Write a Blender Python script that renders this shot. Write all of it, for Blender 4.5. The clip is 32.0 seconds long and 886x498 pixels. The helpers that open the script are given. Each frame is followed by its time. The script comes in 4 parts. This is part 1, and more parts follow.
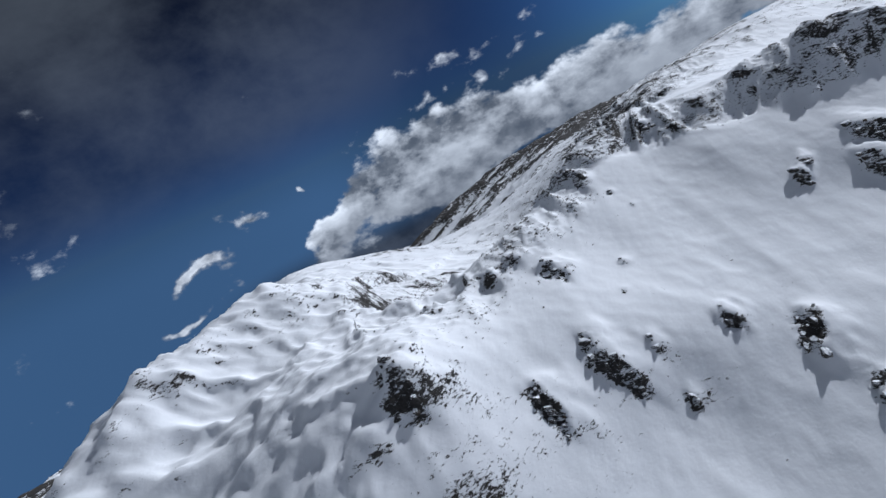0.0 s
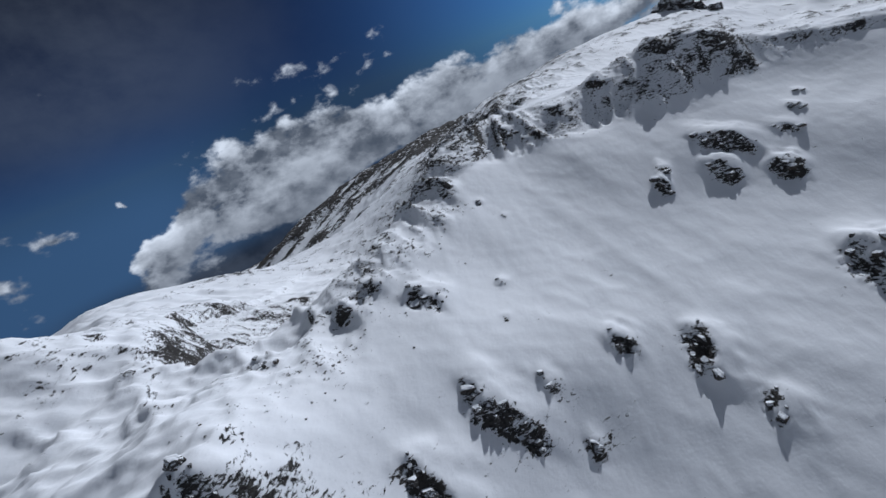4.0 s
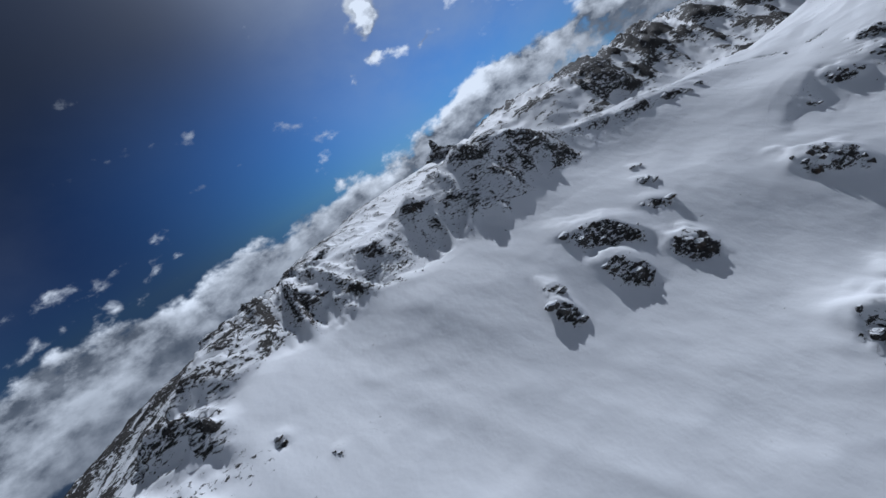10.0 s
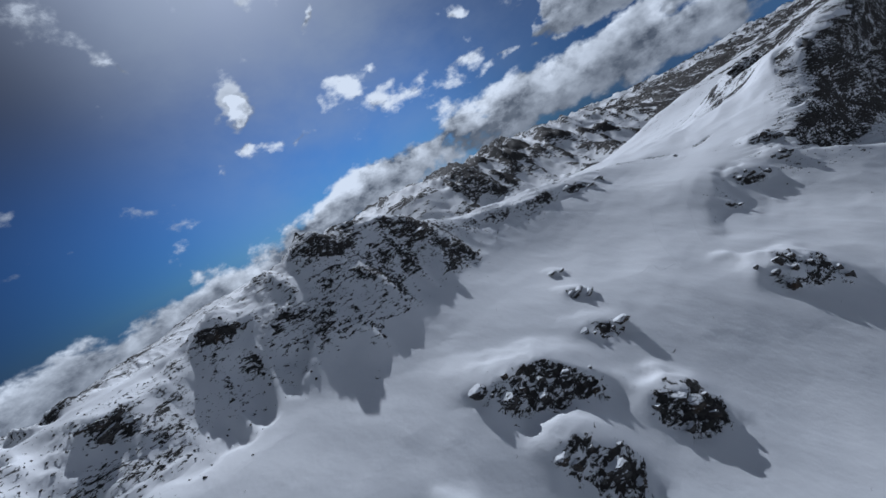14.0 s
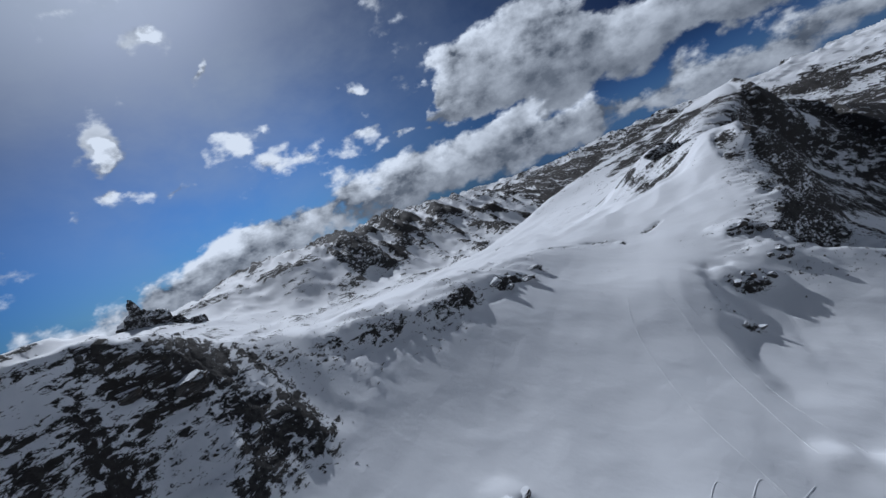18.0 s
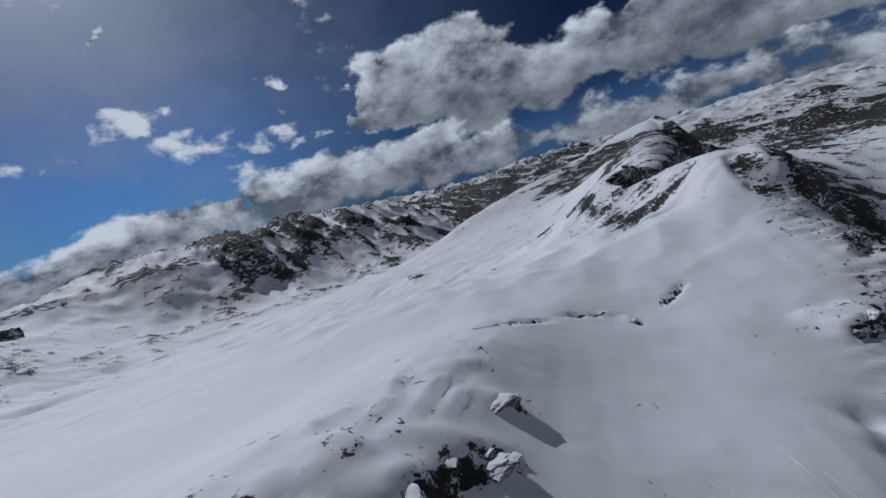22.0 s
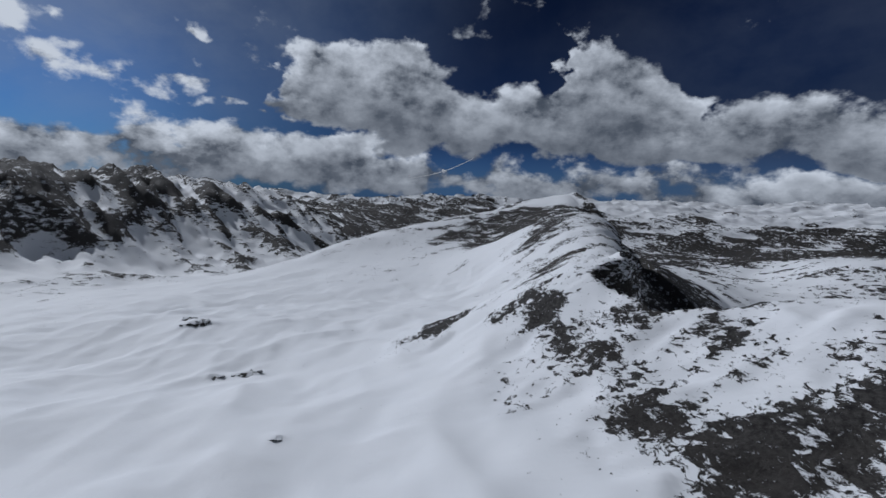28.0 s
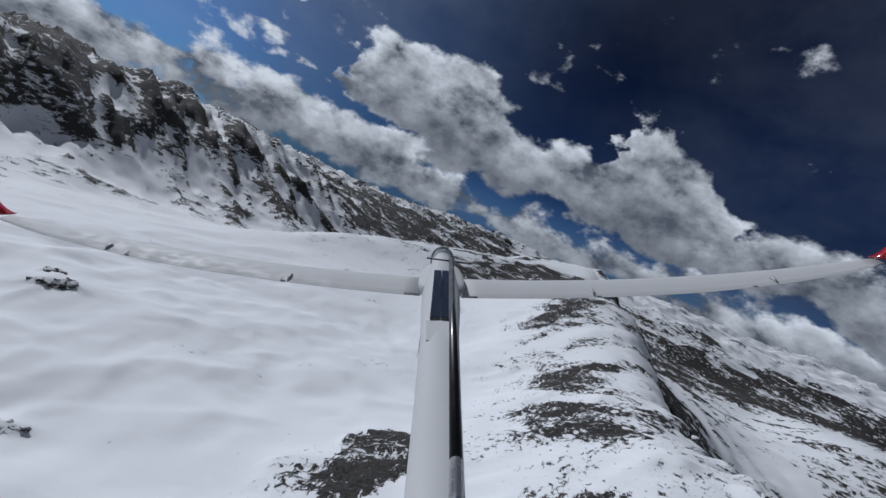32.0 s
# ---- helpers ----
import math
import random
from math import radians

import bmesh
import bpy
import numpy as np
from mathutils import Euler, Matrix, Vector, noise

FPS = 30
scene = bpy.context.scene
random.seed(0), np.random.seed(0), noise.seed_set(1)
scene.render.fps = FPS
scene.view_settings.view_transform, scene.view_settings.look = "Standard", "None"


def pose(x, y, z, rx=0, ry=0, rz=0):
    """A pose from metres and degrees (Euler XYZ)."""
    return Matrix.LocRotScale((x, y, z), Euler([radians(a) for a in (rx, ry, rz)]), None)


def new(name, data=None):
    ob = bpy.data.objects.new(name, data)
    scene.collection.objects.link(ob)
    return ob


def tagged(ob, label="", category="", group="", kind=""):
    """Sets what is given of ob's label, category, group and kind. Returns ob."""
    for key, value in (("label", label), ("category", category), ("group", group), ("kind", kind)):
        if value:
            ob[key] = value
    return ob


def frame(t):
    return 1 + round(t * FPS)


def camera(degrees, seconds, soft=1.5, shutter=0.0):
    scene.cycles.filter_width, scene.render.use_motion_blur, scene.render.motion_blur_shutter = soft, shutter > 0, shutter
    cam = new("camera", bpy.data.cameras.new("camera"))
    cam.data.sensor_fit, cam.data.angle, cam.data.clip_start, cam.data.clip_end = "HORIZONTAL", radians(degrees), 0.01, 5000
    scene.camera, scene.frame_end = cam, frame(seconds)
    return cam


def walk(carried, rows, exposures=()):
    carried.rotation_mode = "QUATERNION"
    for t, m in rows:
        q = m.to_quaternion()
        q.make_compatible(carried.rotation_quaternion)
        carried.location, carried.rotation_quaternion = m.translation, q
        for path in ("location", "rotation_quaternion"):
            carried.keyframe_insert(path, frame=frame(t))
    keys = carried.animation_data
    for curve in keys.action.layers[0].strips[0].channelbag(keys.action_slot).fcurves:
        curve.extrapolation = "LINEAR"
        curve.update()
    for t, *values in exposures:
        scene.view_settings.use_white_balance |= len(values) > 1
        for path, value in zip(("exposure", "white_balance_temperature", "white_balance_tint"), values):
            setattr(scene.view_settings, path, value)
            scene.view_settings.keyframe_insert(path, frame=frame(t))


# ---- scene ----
import collections

cam = camera(87.0, 32.0)
PATH = [
    (0.0, pose(-3.42, -121.48, 46.91, 74.722, 24.106, 11.877)),
    (0.5, pose(-5.33, -115.24, 45.09, 74.321, 22.642, 9.691)),
    (1.0, pose(-7.24, -108.88, 43.35, 74.053, 21.173, 7.002)),
    (1.5, pose(-8.98, -103.31, 41.96, 73.388, 20.675, 4.203)),
    (2.0, pose(-10.29, -97.46, 41.17, 72.219, 20.169, 1.302)),
    (2.5, pose(-11.15, -90.85, 40.03, 71.117, 19.996, -1.240)),
    (3.0, pose(-11.87, -82.06, 37.61, 70.150, 19.916, -3.634)),
    (3.5, pose(-13.04, -73.67, 35.58, 69.464, 20.529, -5.535)),
    (5.5, pose(-9.74, -35.71, 26.10, 71.271, 17.962, -10.714)),
    (6.0, pose(-9.16, -25.97, 23.45, 72.097, 16.829, -13.143)),
    (6.5, pose(-8.18, -16.49, 20.93, 73.171, 16.822, -15.543)),
    (7.0, pose(-6.70, -6.60, 18.74, 74.161, 18.763, -18.217)),
    (7.5, pose(-5.45, 2.94, 16.74, 75.069, 20.802, -20.696)),
    (8.0, pose(-3.90, 12.87, 15.15, 75.998, 23.594, -23.456)),
    (8.5, pose(-0.56, 24.21, 13.32, 76.682, 26.197, -26.201)),
    (9.0, pose(5.84, 36.71, 11.22, 76.968, 29.143, -29.049)),
    (9.5, pose(11.86, 47.79, 9.56, 77.147, 30.156, -31.422)),
    (10.0, pose(17.24, 57.90, 8.52, 77.115, 30.408, -33.751)),
    (10.5, pose(22.67, 67.48, 7.65, 77.026, 30.926, -36.138)),
    (11.0, pose(29.26, 77.55, 6.74, 77.083, 30.139, -38.706)),
    (11.5, pose(35.46, 86.55, 5.92, 77.252, 28.660, -41.114)),
    (12.0, pose(42.42, 95.92, 5.17, 77.458, 27.271, -43.521)),
    (12.5, pose(50.17, 105.03, 4.22, 77.951, 26.278, -45.183)),
    (13.0, pose(59.29, 114.26, 2.78, 78.476, 25.342, -46.936)),
    (13.5, pose(68.66, 123.61, 1.01, 79.550, 26.200, -48.912)),
    (14.0, pose(79.03, 132.79, -0.52, 80.554, 26.914, -50.924)),
    (14.5, pose(88.59, 140.16, -1.68, 81.211, 26.869, -52.634)),
    (15.0, pose(98.42, 147.81, -2.73, 81.818, 25.951, -54.943)),
    (15.5, pose(108.41, 156.44, -3.56, 82.349, 24.725, -57.073)),
    (17.5, pose(162.49, 189.69, -4.44, 83.088, 23.004, -63.957)),
    (18.0, pose(177.10, 196.10, -4.74, 83.197, 21.893, -65.321)),
    (18.5, pose(190.72, 201.70, -4.72, 82.698, 20.201, -66.599)),
    (19.0, pose(205.38, 207.15, -4.81, 82.144, 18.352, -67.951)),
    (19.5, pose(219.97, 212.70, -5.30, 81.962, 16.610, -69.141)),
    (20.0, pose(235.49, 218.56, -6.04, 82.187, 15.281, -70.036)),
    (20.5, pose(250.09, 223.76, -6.70, 82.318, 14.372, -70.671)),
    (21.0, pose(265.22, 228.77, -7.15, 82.000, 14.475, -71.958)),
    (21.5, pose(279.19, 233.56, -7.24, 81.580, 14.703, -73.659)),
    (22.0, pose(293.13, 237.80, -6.90, 81.060, 15.931, -76.059)),
    (22.5, pose(308.60, 241.16, -7.16, 80.671, 18.477, -78.039)),
    (23.0, pose(325.22, 244.03, -7.85, 80.683, 19.627, -79.284)),
    (23.5, pose(341.46, 245.95, -8.66, 80.946, 20.730, -79.680)),
    (24.0, pose(357.68, 247.61, -9.18, 81.302, 20.467, -79.852)),
    (24.5, pose(373.22, 249.06, -10.22, 81.616, 18.167, -80.424)),
    (25.0, pose(389.42, 250.13, -11.22, 81.865, 15.502, -81.673)),
    (25.5, pose(406.29, 250.22, -12.04, 81.798, 13.076, -83.167)),
    (27.5, pose(478.04, 256.01, -16.79, 82.218, 1.261, -87.261)),
    (28.0, pose(491.22, 255.71, -16.75, 82.751, -2.429, -87.473)),
    (28.5, pose(502.78, 256.27, -16.64, 83.099, -5.870, -87.482)),
    (29.0, pose(514.50, 256.44, -15.93, 83.370, -9.340, -86.749)),
    (29.5, pose(525.93, 256.65, -15.41, 83.628, -12.846, -86.180)),
    (30.0, pose(537.23, 257.28, -14.67, 83.969, -16.294, -86.304)),
    (30.5, pose(548.23, 257.77, -14.13, 84.183, -17.276, -86.693)),
    (31.0, pose(559.53, 258.50, -13.40, 84.635, -17.998, -86.653)),
    (31.5, pose(569.37, 259.44, -12.46, 84.638, -19.954, -85.855)),
    (32.0, pose(581.13, 259.78, -11.77, 84.542, -22.860, -84.317)),
]
walk(cam, PATH, [(0.0, 0.17, 5600, 10), (3.0, -0.04, 5600, 10), (6.0, -0.14, 5600, 10), (10.0, 0.0, 5500, 10), (13.0, -0.12, 5450, 10), (18.0, -0.10, 5550, 10), (23.0, -0.56, 5650, 10), (28.0, -0.46, 5700, 10), (32.0, -0.32, 5750, 10)])

# ---- light ----
SUN_AZ, SUN_EL = 40.0, 34.6            # degrees from +y towards +x, and above the horizon
sun_way = Vector((math.sin(radians(SUN_AZ)) * math.cos(radians(SUN_EL)),
                  math.cos(radians(SUN_AZ)) * math.cos(radians(SUN_EL)), math.sin(radians(SUN_EL))))
sun_data = bpy.data.lights.new("sun", "SUN")
sun_data.energy, sun_data.angle, sun_data.color = 3.15, radians(0.55), (1.0, 0.965, 0.92)
sun = new("sun", sun_data)
sun.rotation_mode = "QUATERNION"
sun.rotation_quaternion = sun_way.to_track_quat("Z", "Y")


class Nodes:
    """Short hand for a node tree."""

    def __init__(self, tree):
        self.tree = tree
        tree.nodes.clear()

    def add(self, kind, **settings):
        node = self.tree.nodes.new("ShaderNode" + kind)
        for key, value in settings.items():
            setattr(node, key, value)
        return node

    def put(self, socket, value):
        if isinstance(value, bpy.types.NodeSocket):
            self.tree.links.new(value, socket)
        elif value is not None:
            socket.default_value = value

    def math(self, op, a, b=None, c=None, clamp=False):
        node = self.add("Math", operation=op, use_clamp=clamp)
        for s, v in zip(node.inputs, (a, b, c)):
            self.put(s, v)
        return node.outputs[0]

    def vec(self, op, a, b=None):
        node = self.add("VectorMath", operation=op)
        self.put(node.inputs[0], a)
        self.put(node.inputs[1], b)
        return node.outputs["Value"] if op in ("DOT_PRODUCT", "LENGTH", "DISTANCE") else node.outputs[0]

    def noise(self, where, scale, detail=6.0, rough=0.55, warp=0.0, kind="FBM"):
        node = self.add("TexNoise", noise_dimensions="3D", noise_type=kind)
        self.put(node.inputs["Vector"], where)
        node.inputs["Scale"].default_value = scale
        node.inputs["Detail"].default_value = detail
        node.inputs["Roughness"].default_value = rough
        node.inputs["Distortion"].default_value = warp
        return node.outputs[0]

    def ramp(self, value, low, high, a=0.0, b=1.0):
        node = self.add("MapRange", interpolation_type="SMOOTHSTEP")
        for s, v in zip(node.inputs, (value, low, high, a, b)):
            self.put(s, v)
        return node.outputs[0]

    def profile(self, value, *points):
        """A broken line through points of value and height."""
        total = points[0][1]
        for (a, p), (b, q) in zip(points[:-1], points[1:]):
            node = self.add("MapRange", clamp=True)
            for s, v in zip(node.inputs, (value, a, b, 0.0, q - p)):
                self.put(s, v)
            total = self.math("ADD", total, node.outputs[0])
        return total

    def mix(self, factor, a, b):
        node = self.add("Mix", data_type="RGBA", blend_type="MIX")
        self.put(node.inputs[0], factor)
        self.put(node.inputs[6], a)
        self.put(node.inputs[7], b)
        return node.outputs[2]


# ---- sky with its clouds ----
world = bpy.data.worlds.new("sky")
scene.world = world
world.use_nodes = True
w = Nodes(world.node_tree)
way = w.add("TexCoord").outputs["Generated"]
split = w.add("SeparateXYZ")
w.put(split.inputs[0], way)
dx, dy, dz = split.outputs
azimuth = w.math("MULTIPLY", w.math("ARCTAN2", dx, dy), 57.29578)
elevation = w.math("MULTIPLY", w.math("ARCSINE", dz), 57.29578)
sky = w.add("TexSky", sky_type="NISHITA", sun_disc=False, sun_elevation=radians(SUN_EL), sun_rotation=radians(SUN_AZ),
            altitude=2800.0, air_density=1.0, dust_density=0.6, ozone_density=2.5)
over = w.add("CombineXYZ")
for socket, value in zip(over.inputs, (dx, dy, w.math("MAXIMUM", dz, 0.03))):
    w.put(socket, value)
w.put(sky.inputs[0], over.outputs[0])
flat = w.vec("MULTIPLY", way, (1.0, 1.0, 1.5))
grain = w.noise(flat, 6.5, 10.0, 0.55, 0.12)
fine = w.noise(flat, 22.0, 8.0, 0.58, 0.1)
lumps = w.math("ADD", w.math("MULTIPLY", grain, 0.70), w.math("MULTIPLY", fine, 0.30))
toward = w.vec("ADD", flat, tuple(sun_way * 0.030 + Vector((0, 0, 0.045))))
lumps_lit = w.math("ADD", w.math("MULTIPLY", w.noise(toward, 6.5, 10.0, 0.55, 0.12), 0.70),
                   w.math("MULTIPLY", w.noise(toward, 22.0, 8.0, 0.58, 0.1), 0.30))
# small cumulus: azimuth, elevation, half width, half height, weight
HEAPS = [(59, 9.2, 4.6, 1.4, 0.9), (50.5, 11.4, 3.6, 1.4, 0.85), (49, 14.0, 2.0, 1.2, 0.7), (69.5, 7.6, 2.8, 0.8, 0.8), (57.9, 14.4, 1.9, 1.2, 0.9),
         (45.4, 13.4, 3.2, 1.3, 0.9), (63.4, 8.0, 3.6, 1.0, 0.9), (31.8, 11.6, 2.8, 1.5, 0.85), (32.2, 16.0, 2.6, 1.8, 0.85), (23.3, 23.0, 2.6, 2.6, 0.85),
         (35.0, 10.8, 2.6, 1.3, 0.8), (44.1, 21.7, 1.2, 1.0, 0.8), (40.4, 25.5, 2.6, 1.4, 0.8), (91.7, 18.2, 2.4, 2.0, 0.7), (40.0, 31.5, 8.0, 3.0, 0.8),
         (-37.0, -1.2, 3.8, 1.3, 0.8), (-43.5, -3.6, 3.6, 0.9, 0.8), (-29.5, -0.5, 1.4, 0.7, 0.8), (-49.0, -8.0, 3.4, 0.7, 0.7), (-57.0, -9.8, 3.4, 0.9, 0.7)]
warp = w.add("TexNoise", noise_dimensions="3D")
w.put(warp.inputs["Vector"], flat)
warp.inputs["Scale"].default_value, warp.inputs["Detail"].default_value = 9.0, 4.0
pull = w.add("SeparateXYZ")
w.put(pull.inputs[0], warp.outputs["Color"])
plain_azimuth, plain_elevation = azimuth, elevation
azimuth = w.math("ADD", azimuth, w.math("MULTIPLY", w.math("SUBTRACT", pull.outputs[0], 0.5), 16.0))
elevation = w.math("ADD", elevation, w.math("MULTIPLY", w.math("SUBTRACT", pull.outputs[1], 0.5), 7.0))
heap = -1.0
for a, e, ra, re, weight in HEAPS:
    u = w.math("DIVIDE", w.math("SUBTRACT", azimuth, a), ra)
    v = w.math("DIVIDE", w.math("SUBTRACT", elevation, e), re)
    near = w.math("SUBTRACT", weight, w.math("SQRT", w.math("ADD", w.math("MULTIPLY", u, u), w.math("MULTIPLY", v, v))))
    heap = near if heap == -1.0 else w.math("SMOOTH_MAX", heap, near, 0.25)
# the great cumulus in the east: flat base, heaped top
east_top = w.profile(azimuth, (64, 3.0), (69, 12.0), (74, 16.4), (81, 17.2), (85, 15.0), (90, 12.2), (99, 12.2), (101.5, 17.8), (107, 16.4), (111, 14.6), (115, 10.4), (122, 11.0), (130, 8.8), (150, 8.0))
east_base = w.profile(azimuth, (66, 9.0), (72, 7.2), (81.5, 4.3), (88, 4.4), (95, 5.2), (102, 3.8), (124, 3.6), (131, 1.6), (150, 1.0))
east = w.math("MINIMUM", w.math("MULTIPLY", w.math("SUBTRACT", east_top, elevation), 0.42),
              w.math("MULTIPLY", w.math("SUBTRACT", elevation, east_base), 0.8))
east = w.math("MINIMUM", east, 1.15)
east_rise = w.math("DIVIDE", w.math("SUBTRACT", elevation, east_base), w.math("SUBTRACT", east_top, east_base), clamp=True)
# the long bank over the far valleys: its top and base in degrees along the horizon
bank_top = w.profile(azimuth, (-36, -10.0), (-30, -4.5), (-26, -0.5), (-19, 0.6), (-7, 0.9), (0, 0.2), (8, 1.3), (16, 1.7), (28, 2.4), (36, 3.7), (44, 4.9), (54, 6.1), (66, 6.1), (78, 6.0), (84, 4.6), (92, 3.6), (110, 3.0), (130, 2.6))
bank_base = w.profile(azimuth, (-36, -9.0), (-24, -9.3), (-17, -10.0), (-9, -8.8), (-1, -6.8), (4, -6.0), (25, -4.0), (44, -1.4), (62, -0.8), (82, -0.8), (130, -2.0))
bank = w.math("MINIMUM", w.math("MULTIPLY", w.math("SUBTRACT", bank_top, elevation), 0.5),
              w.math("MULTIPLY", w.math("SUBTRACT", elevation, bank_base), 0.5))
bank = w.math("MINIMUM", bank, 1.25)
bank_rise = w.math("DIVIDE", w.math("SUBTRACT", elevation, bank_base), w.math("SUBTRACT", bank_top, bank_base), clamp=True)
in_east = w.ramp(w.math("SUBTRACT", east, bank), -0.6, 0.6)
rise = w.math("ADD", w.math("MULTIPLY", in_east, east_rise), w.math("MULTIPLY", w.math("SUBTRACT", 1.0, in_east), bank_rise))
rise = w.math("MAXIMUM", rise, w.ramp(heap, -0.1, 0.4, 0.0, 0.9))
# broken cloud over the rest of the sky
turned = w.math("ABSOLUTE", w.math("SUBTRACT", w.math("MODULO", w.math("ADD", plain_azimuth, 320.0), 360.0), 0.0))
behind = w.math("MULTIPLY", w.ramp(turned, 100, 130), w.ramp(turned, 258, 232))
field = w.math("MULTIPLY", behind, w.ramp(plain_elevation, 62, 40, -0.6, 0.75))
field = w.math("SUBTRACT", w.math("MULTIPLY", field, 1.4), 0.6)
shape = w.math("MAXIMUM", w.math("SMOOTH_MAX", w.math("MAXIMUM", bank, east), heap, 0.2), field)
body = w.math("ADD", w.math("MULTIPLY", shape, 0.62), w.math("MULTIPLY", w.math("SUBTRACT", lumps, 0.5), 3.5))
cover = w.ramp(body, -0.04, 0.40)
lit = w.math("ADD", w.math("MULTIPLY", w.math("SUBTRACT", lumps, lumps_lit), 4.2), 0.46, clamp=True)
thick = w.ramp(body, 0.1, 0.9)
cosine = w.math("MAXIMUM", w.vec("DOT_PRODUCT", way, tuple(sun_way)), 0.0)
near_sun = w.math("POWER", cosine, 8.0)
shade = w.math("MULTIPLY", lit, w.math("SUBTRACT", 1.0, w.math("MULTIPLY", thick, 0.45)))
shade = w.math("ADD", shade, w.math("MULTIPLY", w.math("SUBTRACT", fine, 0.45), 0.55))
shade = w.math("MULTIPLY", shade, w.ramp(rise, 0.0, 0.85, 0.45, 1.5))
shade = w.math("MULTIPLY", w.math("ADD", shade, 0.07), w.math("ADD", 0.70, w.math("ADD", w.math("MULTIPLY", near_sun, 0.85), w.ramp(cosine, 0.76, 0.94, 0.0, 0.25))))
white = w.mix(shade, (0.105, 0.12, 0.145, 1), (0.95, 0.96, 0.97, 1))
sky_colour = w.vec("MULTIPLY", sky.outputs[0], (0.0078, 0.0131, 0.0212))
sky_colour = w.vec("MULTIPLY", sky_colour, w.mix(w.ramp(cosine, 0.62, 1.0), (0.35, 0.34, 0.39, 1), (1.05, 1.47, 1.47, 1)))
low_sky = w.ramp(plain_elevation, 26, 3, 0.85, 1.5)
below_sun = w.math("MULTIPLY", w.ramp(plain_azimuth, -4, 30), w.math("MULTIPLY", w.ramp(plain_azimuth, 66, 50), w.ramp(plain_elevation, 24, 6)))
low_sky = w.math("ADD", low_sky, w.math("MULTIPLY", below_sun, 0.75))
low_sky = w.math("ADD", low_sky, w.math("MULTIPLY", w.ramp(plain_azimuth, -10, -30), w.ramp(plain_elevation, 9, -3, 0.0, 2.4)))
low_sky = w.math("SUBTRACT", low_sky, w.math("MULTIPLY", w.ramp(plain_azimuth, 30, 10), w.ramp(plain_elevation, 10, 26, 0.0, 0.5)))
low_sky = w.math("ADD", low_sky, w.math("MULTIPLY", w.ramp(plain_azimuth, 66, 92), w.ramp(plain_elevation, 7.5, 1.5, 0.0, 2.2)))
low_sky = w.math("ADD", low_sky, w.math("MULTIPLY", w.ramp(plain_azimuth, 96, 128), w.ramp(plain_elevation, 6, 18, 0.0, 0.9)))
brighter = w.add("VectorMath", operation="SCALE")
w.put(brighter.inputs[0], sky_colour)
w.put(brighter.inputs[3], low_sky)
sky_colour = brighter.outputs[0]
glow = w.math("ADD", w.math("MULTIPLY", w.math("POWER", cosine, 30.0), 0.56), w.math("MULTIPLY", w.math("POWER", cosine, 7.0), 0.08))
sky_colour = w.vec("ADD", sky_colour, w.mix(glow, (0, 0, 0, 1), (1.0, 0.98, 0.95, 1)))
side = w.ramp(plain_azimuth, 14, 36)
veil = w.math("MULTIPLY", w.ramp(w.noise(flat, 2.6, 7.0, 0.6, 0.1), 0.26, 0.66), w.math("ADD", w.math("ADD", w.ramp(plain_azimuth, 92, 120, 0.0, 0.07), w.math("MULTIPLY", w.ramp(plain_azimuth, 0, -30, 0.015, 0.15), w.ramp(plain_elevation, 0, 11))), w.math("MULTIPLY", side, w.math("MULTIPLY", w.math("POWER", cosine, 8.5), 0.72))))
sky_colour = w.mix(veil, sky_colour, (0.42, 0.46, 0.50, 1))
# the dark, hazy floor of the far valley under the bank
valley = w.math("MULTIPLY", w.ramp(plain_elevation, -6.5, -10.5), w.math("MULTIPLY", w.ramp(plain_azimuth, -46, -36), w.ramp(plain_azimuth, 60, 40)))
floor_tone = w.mix(w.ramp(grain, 0.38, 0.64), (0.022, 0.030, 0.046, 1), (0.060, 0.072, 0.095, 1))
sky_colour = w.mix(valley, sky_colour, floor_tone)
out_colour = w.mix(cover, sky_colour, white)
back = w.add("Background")
w.put(back.inputs[0], out_colour)
back.inputs[1].default_value = 0.82
w.put(w.add("OutputWorld").inputs[0], back.outputs[0])


# ---- materials ----
def material(name):
    m = bpy.data.materials.new(name)
    m.use_nodes = True
    return m, Nodes(m.node_tree)


def finish(n, colour, roughness=0.6, metallic=0.0, height=None, bump=0.3, distance=0.1, extra=None):
    shader = n.add("BsdfPrincipled")
    n.put(shader.inputs["Base Color"], colour)
    n.put(shader.inputs["Roughness"], roughness)
    n.put(shader.inputs["Metallic"], metallic)
    for key, value in (extra or {}).items():
        n.put(shader.inputs[key], value)
    if height is not None:
        b = n.add("Bump")
        b.inputs["Strength"].default_value, b.inputs["Distance"].default_value = bump, distance
        n.put(b.inputs["Height"], height)
        n.put(shader.inputs["Normal"], b.outputs[0])
    n.put(n.add("OutputMaterial").inputs[0], shader.outputs[0])


SNOW = (0.80, 0.82, 0.85, 1)


